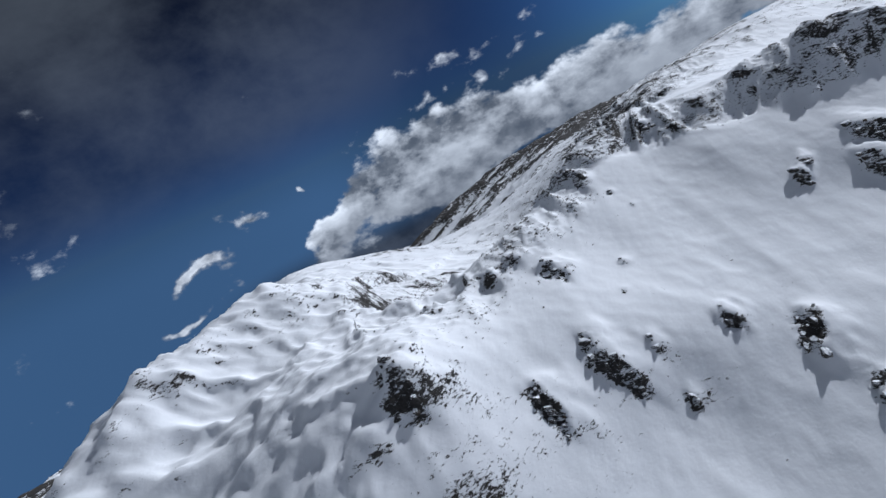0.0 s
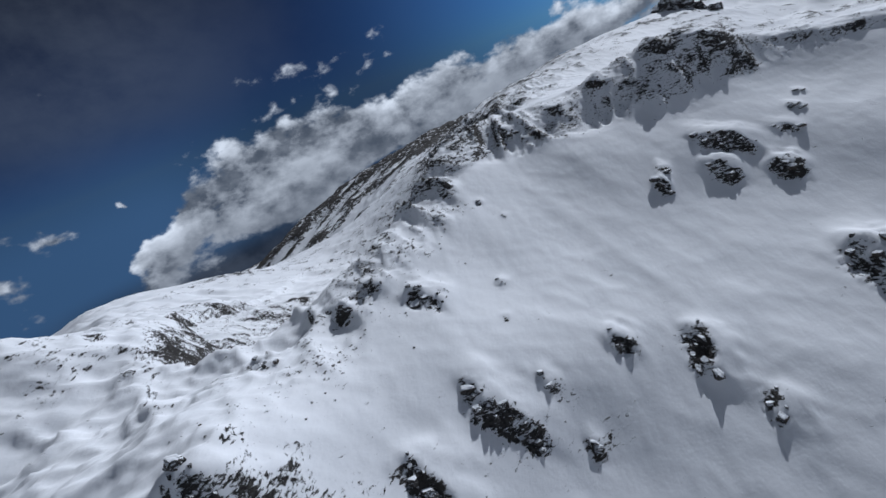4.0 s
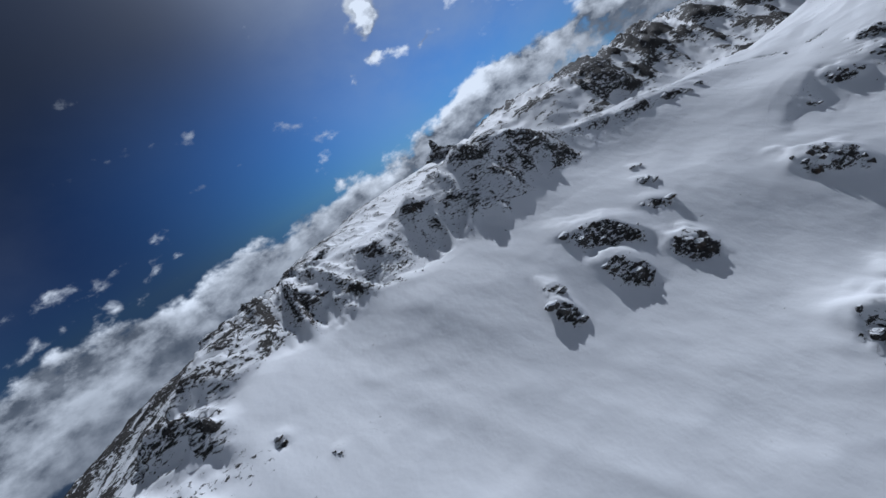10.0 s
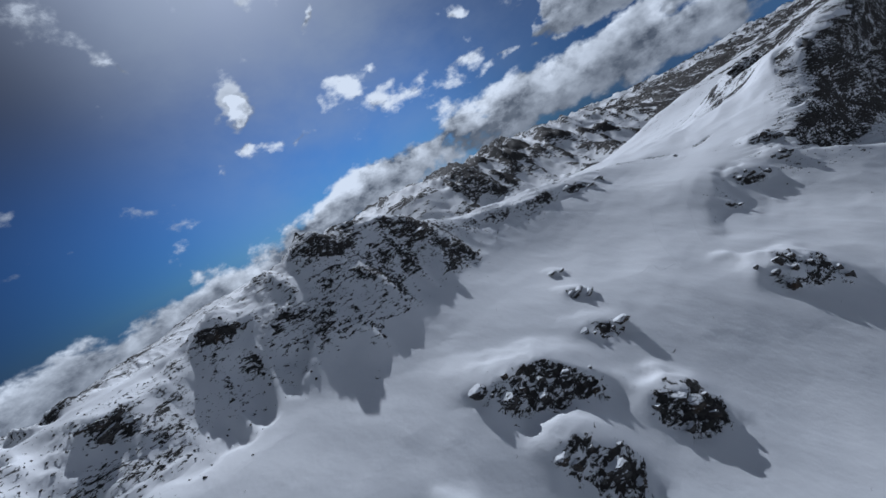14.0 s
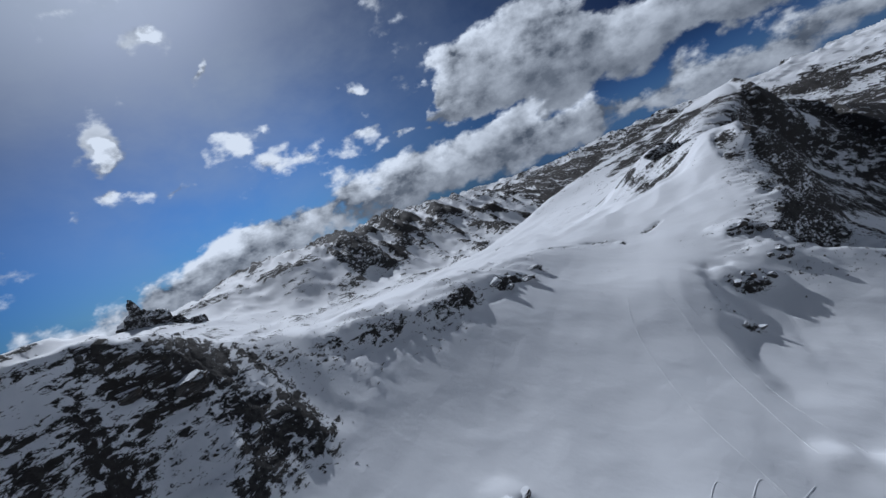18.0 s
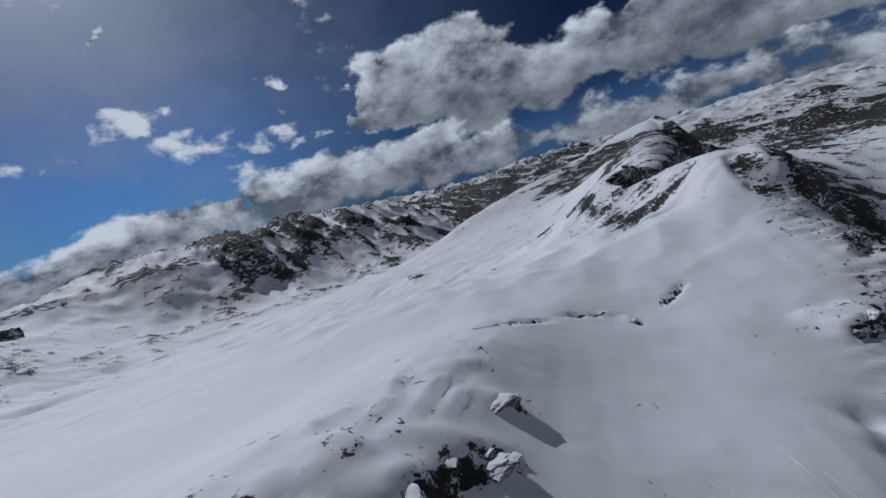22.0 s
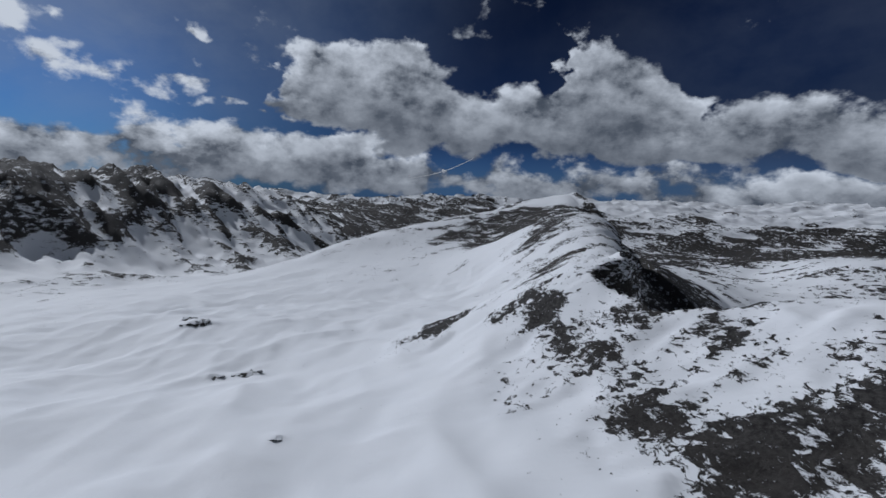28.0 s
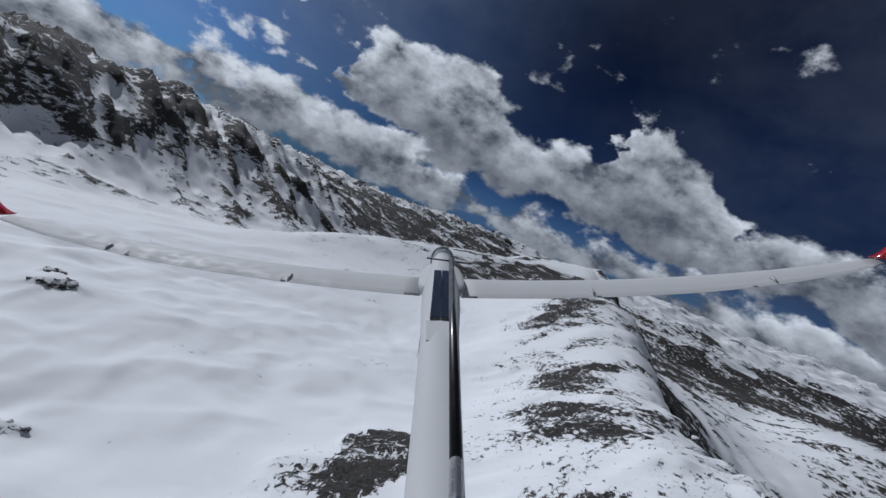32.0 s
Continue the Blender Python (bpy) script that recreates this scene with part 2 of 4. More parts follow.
def ground_material():
    """Wind-packed snow over dark rock and brown scree, told apart by steepness, by the bareness of the place and by drifts."""
    m, n = material("snow_and_rock")
    where = n.add("NewGeometry").outputs["Position"]
    slope = n.add("SeparateXYZ")
    n.put(slope.inputs[0], n.add("NewGeometry").outputs["Normal"])
    bare = n.add("Attribute", attribute_name="bare").outputs["Fac"]
    far = n.add("Attribute", attribute_name="far").outputs["Fac"]
    stretched = n.vec("MULTIPLY", where, (1.0, 1.0, 2.6))
    patch = n.noise(stretched, 0.045, 8.0, 0.62, 0.4)
    crumbs = n.noise(stretched, 0.34, 10.0, 0.74, 0.4)
    wide = n.noise(stretched, 0.006, 8.0, 0.65, 0.2)
    steep = n.ramp(slope.outputs[2], 0.86, 0.45)
    drift = n.math("ADD", n.math("MULTIPLY", patch, n.math("ADD", 0.38, n.math("MULTIPLY", far, 0.14))),
                   n.math("MULTIPLY", crumbs, n.math("SUBTRACT", 0.62, n.math("MULTIPLY", far, 0.42))))
    drift = n.math("ADD", drift, n.math("MULTIPLY", wide, n.math("MULTIPLY", far, 0.28)))
    drift = n.math("MULTIPLY", n.math("SUBTRACT", drift, 0.5), n.math("SUBTRACT", 3.5, n.math("MULTIPLY", far, 1.2)))
    amount = n.math("MINIMUM", n.math("ADD", n.math("MULTIPLY", bare, 0.85), n.math("MULTIPLY", steep, 0.42)), 0.73)
    rocky = n.ramp(n.math("ADD", drift, amount), 0.57, 0.61)
    stone = n.noise(where, 0.9, 8.0, 0.7)
    tint = n.noise(where, 0.02, 4.0, 0.6)
    rock = n.mix(n.ramp(stone, 0.3, 0.75), (0.020, 0.0195, 0.020, 1), (0.100, 0.094, 0.089, 1))
    rock = n.mix(n.ramp(tint, 0.45, 0.7), rock, (0.052, 0.047, 0.043, 1))
    hue = n.mix(n.noise(where, 0.05, 5.0, 0.6), (0.77, 0.79, 0.82, 1), (0.84, 0.85, 0.87, 1))
    ripple = n.noise(n.vec("MULTIPLY", where, (1.0, 0.7, 1.0)), 0.22, 6.0, 0.55, 0.0)
    crust = n.noise(n.vec("MULTIPLY", where, (0.55, 1.0, 1.4)), 0.75, 7.0, 0.62, 0.0)
    grit = n.noise(stretched, 1.6, 6.0, 0.7, 0.2)
    swale = n.noise(n.vec("MULTIPLY", where, (1.0, 0.6, 1.0)), 0.075, 4.0, 0.5, 0.0)
    relief = n.math("ADD", n.math("MULTIPLY", ripple, 0.24), n.math("MULTIPLY", crust, 0.12))
    relief = n.math("ADD", relief, n.math("MULTIPLY", swale, 1.2))
    relief = n.math("ADD", relief, n.math("MULTIPLY", rocky, n.math("ADD", n.math("MULTIPLY", stone, 2.2), n.math("MULTIPLY", grit, 1.1))))
    finish(n, n.mix(rocky, hue, rock), n.math("ADD", 0.75, n.math("MULTIPLY", rocky, 0.1)), 0.0, relief, 0.6, 0.8, {"Specular IOR Level": 0.15})
    return m


# ---- the ground: one sheet shaped by its ridges and hollows ----
def lattice(x, y, seed):
    h = (x * 374761393 + y * 668265263 + seed * 974634777) & 0x7FFFFFFF
    h = ((h ^ (h >> 13)) * 1274126177) & 0x7FFFFFFF
    return ((h ^ (h >> 16)) & 0xFFFF) / 65535.0


def smooth_noise(x, y, seed):
    x0, y0 = np.floor(x).astype(np.int64), np.floor(y).astype(np.int64)
    u, v = x - x0, y - y0
    u, v = u * u * u * (u * (u * 6 - 15) + 10), v * v * v * (v * (v * 6 - 15) + 10)
    a, b = lattice(x0, y0, seed), lattice(x0 + 1, y0, seed)
    c, d = lattice(x0, y0 + 1, seed), lattice(x0 + 1, y0 + 1, seed)
    return (a + (b - a) * u) * (1 - v) + (c + (d - c) * u) * v


def crags(x, y, seed, octaves=4):
    """Ridged noise, about -0.5 to 0.5."""
    total, gain, weight = 0.0, 1.0, 0.0
    for k in range(octaves):
        ca, sa = math.cos(0.6 + k), math.sin(0.6 + k)
        n = smooth_noise(x * ca - y * sa, x * sa + y * ca, seed + k)
        total = total + gain * (1 - np.abs(2 * n - 1))
        weight += gain
        gain, x, y = gain * 0.5, x * 2.03, y * 2.03
    return total / weight - 0.62


def swells(x, y, seed, octaves=3):
    total, gain, weight = 0.0, 1.0, 0.0
    for k in range(octaves):
        total = total + gain * smooth_noise(x, y, seed + k)
        weight += gain
        gain, x, y = gain * 0.45, x * 2.1 + 5.3, y * 2.1 + 1.7
    return total / weight - 0.5


LANDFORMS = []


def landform(name, spread, rough, bare, *line):
    """A ridge, shelf or valley floor: its spread and roughness in metres, bareness 0 to 1, and its line of x, y, z."""
    LANDFORMS.append((spread, rough, bare, line))


# the mountain beside the start, its shelf, and the edge over the north-west
landform("west_mountain", 6, 30, 0.30, (-310, 0, -50), (-278, 54, -19), (-262, 95, -6), (-245, 122, -20), (-228, 150, -4), (-240, 190, -20), (-290, 260, -42), (-350, 310, -52), (-520, 582, -80), (-720, 800, -125))
landform("west_back", 20, 30, 0.40, (-400, 20, -110), (-360, 110, -75), (-330, 180, -62), (-400, 320, -90), (-560, 500, -130))
landform("west_shelf", 10, 13, 0.14, (-240, 30, -52), (-201, 90, -45), (-154, 44, -38), (-130, 10, -62))
landform("west_rib", 4, 8, 0.28, (-106, 74, -32), (-98, 48, -40), (-88, 28, -64))
landform("precipice_edge", 4, 10, 0.44, (12, 300, -8), (0, 268, -14), (-14, 240, -24), (-35, 205, -33), (-59, 172, -41), (-87, 174, -48), (-96, 151, -52), (-104, 114, -51), (-150, 112, -44), (-201, 118, -36))
landform("north_west_basin", 25, 50, 0.5, (-125, 225, -100), (-210, 409, -124), (-345, 612, -130), (-420, 900, -190))
landform("north_drop", 20, 30, 0.5, (-40, 270, -80), (-15, 330, -100), (-60, 520, -150), (-150, 760, -230))
landform("north_ridge", 6, 26, 0.55, (40, 320, -14), (66, 430, -25), (100, 600, -36), (165, 900, -40), (263, 946, -34), (382, 904, -13), (480, 1000, -24), (728, 1166, -14))
# the headland: crest, south face, back
landform("headland_crest", 3, 7, 0.44, (12, 300, -8), (38, 288, -14), (63, 289, -12), (100, 297, -13), (138, 304, -10), (175, 304, -3), (206, 300, 1), (230, 298, -5), (268, 292, -26), (305, 278, -34), (321, 275, -33), (380, 268, -44), (425, 262, -53))
landform("headland_face", 3, 7, 0.38, (35, 272, -25), (60, 272, -27), (79, 276, -25), (110, 274, -30), (138, 284, -26), (150, 265, -35), (171, 266, -31), (205, 276, -27), (237, 282, -33), (268, 277, -39), (291, 269, -40), (314, 267, -40))
landform("face_foot", 4, 3, 0.12, (16, 211, -46), (47, 245, -40), (82, 245, -40), (100, 238, -45), (128, 241, -48), (152, 240, -50), (180, 240, -51), (212, 248, -51), (240, 258, -51), (265, 250, -56), (300, 256, -50), (330, 258, -47), (353, 248, -54))
landform("headland_back", 8, 3, 0.03, (60, 322, -17), (138, 335, -18), (210, 328, -11), (270, 320, -27), (320, 308, -36), (400, 300, -50), (477, 316, -57))
landform("headland_top", 15, 5, 0.05, (150, 410, -32), (290, 385, -30), (400, 385, -52), (560, 362, -68))
landform("north_saddle", 30, 10, 0.18, (250, 520, -48), (330, 640, -62), (450, 750, -76), (560, 660, -88))
# the open slope under the first half of the walk
landform("south_slope", 8, 4, 0.06, (-30, 132, -54), (-17, 112, -71), (5, 150, -72), (20, 190, -57))
landform("slope_middle", 8, 5, 0.08, (-75, 55, -72), (-44, 59, -90), (-17, 84, -89), (5, 93, -88), (42, 108, -97), (73, 107, -107))
landform("slope_low", 14, 6, 0.08, (-90, -30, -125), (-10, 40, -128), (12, 75, -118), (71, 88, -117), (100, 70, -124), (165, 92, -122))
landform("slope_foot", 30, 10, 0.10, (-180, -130, -190), (0, -70, -185), (150, -20, -180), (320, 20, -175))
# the bowl
landform("bowl_upper", 6, 3, 0.05, (60, 200, -66), (121, 207, -65), (159, 216, -62), (200, 226, -60), (235, 240, -57), (265, 244, -59), (305, 236, -61), (345, 230, -62))
landform("bowl_middle", 8, 4, 0.05, (90, 165, -88), (118, 186, -78), (153, 188, -84), (190, 186, -84), (230, 192, -77), (270, 200, -75), (310, 204, -75), (338, 206, -73))
landform("bowl_low", 8, 4, 0.06, (100, 128, -104), (165, 152, -99), (190, 165, -95), (225, 162, -97), (264, 160, -94), (289, 152, -98), (324, 180, -87), (347, 180, -93), (382, 172, -90))
landform("bowl_foot", 10, 8, 0.10, (165, 106, -114), (217, 128, -117), (280, 130, -112), (369, 128, -104), (400, 118, -106))
# the shoulder and the ramp to the hill
landform("wind_crest", 3, 2, 0.04, (306, 196, -80), (326, 200, -76), (345, 199, -73.5), (360, 199, -71), (372, 201, -70), (386, 203, -70))
landform("shoulder", 4, 5, 0.35, (377, 168, -87), (400, 172, -79), (426, 170, -73), (440, 160, -70), (460, 152, -65), (486, 150, -64), (520, 152, -53))
landform("ramp", 6, 2, 0.02, (378, 217, -69), (410, 230, -66), (439, 231, -66), (451, 215, -68), (470, 205, -65), (500, 195, -58))
landform("ramp_upper", 6, 2, 0.03, (356, 252, -54), (390, 256, -56), (425, 256, -57), (442, 247, -62), (500, 236, -62), (545, 236, -62))
landform("hill", 4, 3, 0.12, (517, 172, -50), (540, 158, -42), (555, 148, -36), (562, 141, -41), (629, 147, -49))
landform("hill_slope", 5, 3, 0.34, (530, 190, -56), (552, 186, -52), (575, 205, -57), (590, 234, -64))
# the spine and its cliffs
landform("spine", 4, 4, 0.44, (588, 196, -52), (612, 201, -49), (626, 204, -45), (651, 209, -42), (673, 199, -38), (690, 188, -44), (778, 160, -52), (900, 122, -52), (1031, 80, -49), (1200, 50, -47))
landform("spine_back", 5, 4, 0.40, (592, 234, -64), (623, 229, -63), (635, 224, -56), (647, 220, -47), (667, 234, -56), (701, 216, -52), (780, 205, -66), (847, 215, -88))
landform("spine_foot", 8, 10, 0.48, (420, 98, -102), (480, 108, -106), (560, 100, -125), (640, 120, -130), (720, 110, -140), (900, 50, -155), (1200, -10, -165), (1500, -110, -195))
landform("south_flank", 20, 25, 0.46, (420, 10, -180), (600, 10, -220), (900, -60, -265), (1300, -170, -300))
landform("peak_ridge", 6, 6, 0.70, (1200, 50, -55), (1400, 25, -48), (1640, -15, -11))
landform("peak_north_ridge", 8, 6, 0.45, (1640, -15, -11), (1500, 150, -50), (1400, 280, -68), (1300, 400, -92), (1200, 480, -115))
landform("peak_face", 10, 9, 1.0, (1150, 190, -92), (1270, 190, -84), (1380, 180, -70), (1480, 90, -52), (1560, 50, -34))
landform("peak_apron", 14, 8, 0.30, (900, 240, -104), (1030, 280, -112), (1150, 330, -112), (1220, 380, -112))
landform("peak_south", 8, 10, 1.0, (1700, -70, -70), (1620, -130, -120), (1560, -200, -190), (1400, -180, -200))
landform("peak_east", 8, 14, 0.60, (1760, -20, -60), (1900, 20, -120), (2100, -60, -200))
# the snowfield behind
landform("field_edge", 8, 3, 0.15, (608, 246, -67), (635, 243, -66), (656, 258, -71), (692, 268, -77), (766, 235, -86), (860, 240, -98))
landform("field_near", 12, 4, 0.02, (480, 290, -59), (540, 292, -67), (600, 302, -79), (656, 290, -84), (675, 343, -99), (705, 305, -90))
landform("field_middle", 20, 7, 0.05, (590, 372, -77), (699, 466, -113), (755, 412, -100), (830, 380, -112), (899, 316, -116))
landform("field_far", 40, 22, 0.22, (600, 560, -100), (780, 620, -125), (925, 560, -135), (1100, 520, -145), (1235, 440, -125))
landform("north_foot", 25, 44, 0.34, (560, 780, -92), (700, 860, -120), (925, 970, -135), (1086, 960, -165), (1178, 930, -157))
landform("north_mountain", 14, 52, 0.44, (728, 1166, -14), (860, 1180, -62), (1000, 1130, -80), (1088, 1095, -72), (1180, 1115, -52), (1276, 1108, -44))
# the jagged range, the valleys and the far ranges
landform("jagged_range", 20, 110, 0.66, (1276, 1108, -44), (1450, 1160, -48), (1657, 1200, -8), (1900, 1210, -20), (2136, 1206, -30), (2468, 1200, -58), (2825, 1130, -98))
landform("jagged_foot", 30, 66, 0.46, (1293, 1010, -175), (1450, 950, -165), (1609, 950, -170), (1916, 890, -205), (2114, 850, -240), (2300, 760, -262))
landform("east_valley", 40, 20, 0.45, (1350, 540, -185), (1566, 520, -205), (1888, 420, -254), (2350, 380, -285), (2900, 450, -300))
landform("dark_valley", 60, 40, 0.95, (2300, -200, -250), (2550, -550, -270), (2700, -900, -280), (2600, -1400, -270))
landform("south_valley", 60, 40, 0.42, (300, -250, -400), (900, -300, -420), (1500, -450, -345), (1744, -624, -292), (1875, -640, -284), (2350, -900, -288))
landform("south_plateau", 60, 40, 0.34, (1800, -950, -210), (1924, -930, -190), (2100, -1100, -185), (2429, -1270, -225))
landform("far_range_east", 100, 85, 0.60, (3300, 3000, -110), (4100, 2300, -110), (4480, 1523, -110), (4450, 860, -110), (4450, 105, -82), (4350, -700, -98), (4300, -1270, -64), (4146, -1813, -120), (3779, -2358, -125), (3200, -2800, -140))
landform("far_valley_east", 80, 40, 0.70, (2900, 450, -300), (3300, -300, -330), (3200, -1400, -330))
landform("far_slopes", 80, 60, 0.66, (3500, 1400, -190), (3700, 500, -200), (3700, -700, -220), (3400, -1700, -230))
landform("far_north", 80, 60, 0.50, (600, 2000, -120), (1500, 2400, -120), (2500, 2500, -115))
landform("dark_flank", 60, 70, 0.90, (-928, 2752, -470), (-520, 2940, -410), (-138, 2981, -330), (150, 2800, -260), (400, 2300, -170))
landform("west_slopes", 60, 60, 0.55, (-250, 1400, -320), (-600, 1800, -450), (-1000, 2300, -580))
landform("west_valley", 100, 40, 0.85, (-1200, 3300, -680), (-692, 3429, -790), (-200, 3700, -640))
landform("west_gulf", 120, 60, 0.50, (-1300, 600, -560), (-1800, 1800, -800), (-1900, 3200, -900), (-700, 4300, -800))
landform("south_range", 150, 160, 0.35, (3300, -2700, -250), (1800, -2700, -100), (0, -2600, -100), (-1800, -2000, -150))
landform("west_range", 150, 150, 0.30, (-2600, -1200, -250), (-2900, 300, -600))
landform("south_floor", 100, 60, 0.30, (-1200, -900, -420), (0, -900, -420), (900, -1000, -400))


def axis(fine_from, fine_to, step, low, high, widest=13.0):
    """Grid lines: even in the middle, wider by a growth towards the low and the high end."""
    middle = list(np.arange(fine_from, fine_to, step))
    up, s = [middle[-1]], step
    while up[-1] < high[0]:
        s = min(s * high[1], widest)
        up.append(up[-1] + s)
    down, s = [middle[0]], step
    while down[-1] > low[0]:
        s = min(s * low[1], widest)
        down.append(down[-1] - s)
    return np.array(down[:0:-1] + middle + up[1:])


def landform_samples():
    rows = []
    for spread, r, b, line in LANDFORMS:
        line = np.array(line, float)
        for p, q in zip(line[:-1], line[1:]):
            length = np.hypot(*(q - p)[:2])
            count = max(1, int(round(length / np.clip(length / 3, 16.0, 160.0))))
            for k in range(count):
                rows.append((*(p + (q - p) * ((k + 0.5) / count)), r, b, length / count, spread))
    return np.array(rows)


def blend_landforms(x, y):
    """Height, roughness and bareness at x, y: a taut skin over the landforms' lines; roughness and bareness come from the nearest ones."""
    s = landform_samples()
    soft = 9.0
    away = np.hypot(s[:, 0, None] - s[None, :, 0], s[:, 1, None] - s[None, :, 1])
    n = len(s)
    system = np.zeros((n + 3, n + 3))
    system[:n, :n] = -np.sqrt(away ** 2 + soft ** 2) + np.diag(5.0 + s[:, 6] * 0.6)
    system[:n, n:] = np.stack([np.ones(n), s[:, 0] / 1000, s[:, 1] / 1000], 1)
    system[n:, :n] = system[:n, n:].T
    pull = np.linalg.solve(system, np.append(s[:, 2], (0, 0, 0)))
    z = pull[n] + pull[n + 1] * x / 1000 + pull[n + 2] * y / 1000
    rough, bare, total = (np.zeros_like(x) for _ in range(3))
    for k in range(n):
        d2 = (x - s[k, 0]) ** 2 + (y - s[k, 1]) ** 2
        z = z - pull[k] * np.sqrt(d2 + soft ** 2)
        weight = s[k, 5] / (d2 + s[k, 6] ** 2 + 25) ** 1.5
        rough += weight * s[k, 3]
        bare += weight * s[k, 4]
        total += weight
    return z, rough / total, bare / total


def resample(coarse, cx, cy, fx, fy):
    """Straight-line resampling of a coarse grid on the fine one."""
    rows = np.array([np.interp(fx, cx, row) for row in coarse])
    return np.array([np.interp(fy, cy, col) for col in rows.T]).T


def beside(X, Y, line):
    """Distance from a line, and how far to its right-hand side, for walking along it from its first point."""
    best, side, along = np.full(X.shape, 1e9), np.zeros(X.shape), np.zeros(X.shape)
    line = np.array(line, float)
    for k, (p, q) in enumerate(zip(line[:-1], line[1:])):
        d = q[:2] - p[:2]
        t = np.clip(((X - p[0]) * d[0] + (Y - p[1]) * d[1]) / (d @ d), 0, 1)
        ox, oy = X - p[0] - t * d[0], Y - p[1] - t * d[1]
        away = np.hypot(ox, oy)
        nearer = away < best
        best = np.where(nearer, away, best)
        side = np.where(nearer, np.sign(d[1] * ox - d[0] * oy) * away, side)
        along = np.where(nearer, k + t, along)
    return best, side, along


def step_up(v, a, b):
    v = np.clip((v - a) / (b - a), 0, 1)
    return v * v * (3 - 2 * v)


# cliffs: where the ground breaks off on the right-hand side of a line; depth, width of the break, bareness
CLIFFS = {
    "spine_cliff": (60, 7, 1.15, [(540, 120), (570, 132), (600, 158), (610, 186), (620, 202), (634, 209), (646, 211), (653, 208), (661, 194), (670, 190), (684, 183), (700, 178), (720, 172),
                                  (778, 156), (900, 117), (1031, 75), (1200, 45), (1400, 18), (1640, -28), (1760, -46)]),
    "shoulder_cliff": (24, 18, 0.95, [(404, 158), (425, 163), (444, 156), (462, 148), (488, 144), (520, 145), (550, 139), (572, 130)]),
    "headland_tail_face": (5, 8, 0.36, [(255, 292), (275, 287), (295, 279), (312, 272), (330, 268), (360, 263)]),
    "wind_rib": (4.5, 8, 0.30, [(296, 191), (308, 193.5), (322, 196), (338, 196.5), (354, 195.5), (370, 197), (384, 199), (398, 200)]),
    "precipice": (40, 26, 0.5, [(40, 322), (14, 306), (-4, 274), (-20, 244), (-40, 210), (-62, 178), (-90, 182), (-120, 150), (-160, 128)]),
}


KNOLLS = []


def knoll(x, y, width, height, depth, face=200.0):
    """A rock that breaks the snow, facing a compass way: the snow lies against its back and it drops off in front."""
    KNOLLS.append((x, y, width, height, depth, len(KNOLLS) + 1, math.sin(radians(face)), math.cos(radians(face))))


# in the bowl
knoll(173, 213, 36, 11, 14, 215)
knoll(158, 196, 19, 12, 10, 215)
knoll(127, 206, 8, 6, 6, 215)
knoll(121, 197, 9.5, 9, 7, 215)
knoll(188, 184, 18, 12, 10, 220)
knoll(209, 208, 17, 5, 7, 210)
knoll(228, 222, 9, 4, 5, 210)
knoll(244, 236, 7, 3, 4, 205)
knoll(276, 163, 31, 16, 14, 225)
knoll(178, 108, 46, 26, 18, 255)
knoll(205, 118, 22, 14, 12, 245)
# on the open slope
knoll(44, 108, 14, 9, 9, 225)
knoll(76, 97, 26, 13, 11, 285)
knoll(85, 70, 16, 8, 8, 290)
knoll(-15, 84, 30, 11, 13, 215)
knoll(-45, 60, 22, 11, 11, 230)
knoll(15, 211, 4, 3, 3, 215)
knoll(25, 199, 3, 2, 2.5, 215)
knoll(5, 94, 8, 4, 4, 230)
knoll(0, 124, 3.5, 2, 3, 205)
knoll(6, 150, 5, 4, 4, 215)
knoll(12, 75, 6, 4, 4, 215)
# along the precipice edge and its shelf
knoll(-98, 46, 22, 16, 14, 215)
knoll(-30, 140, 20, 13, 11, 205)
knoll(-52, 150, 11, 7, 7, 210)
knoll(-102, 116, 18, 8, 10, 215)
knoll(-70, 140, 9, 6, 6, 210)
knoll(8, 298, 18, 10, 11, 235)
knoll(-20, 236, 10, 6, 7, 230)
# along the headland crest
knoll(60, 282, 14, 7, 8, 205)
knoll(100, 290, 14, 7, 8, 200)
knoll(140, 298, 16, 8, 9, 205)
knoll(186, 296, 18, 8, 9, 205)
knoll(226, 292, 16, 8, 9, 205)
knoll(352, 259, 13, 4, 8, 215)
knoll(340, 263, 8, 4, 5, 215)
knoll(372, 258, 6, 3, 4, 210)
# on the shoulder
knoll(384, 183, 20, 9, 10, 235)
knoll(347, 188, 7, 3, 4, 230)
knoll(424, 176, 16, 8, 9, 235)
knoll(402, 168, 12, 7, 8, 225)
knoll(438, 228, 3, 2, 4, 240)
# on the snowfield
knoll(674, 343, 12, 5, 8, 225)
knoll(668, 352, 6, 3, 4, 225)
knoll(754, 411, 18, 5, 12, 225)
knoll(764, 422, 8, 4, 6, 225)
knoll(590, 296, 4, 1.6, 3, 225)
# pillars of the spine's cliff
knoll(666, 193, 8, 6, 6, 250)
knoll(677, 188, 10, 7, 7, 215)
knoll(698, 180, 11, 8, 7, 215)
knoll(718, 174, 12, 8, 8, 210)
knoll(747, 166, 12, 8, 8, 205)

# summits: place, reach, and for each face its fall per metre towards +x and +y
PEAKS = [((1640, -15, -9), 300, ((-0.20, 0.24), (0.45, 0.1), (-0.05, -1.3))),
         ((555, 147, -35), 45, ((-0.25, 0.10), (0.06, 0.25), (-0.1, -0.8), (0.25, -0.4)))]

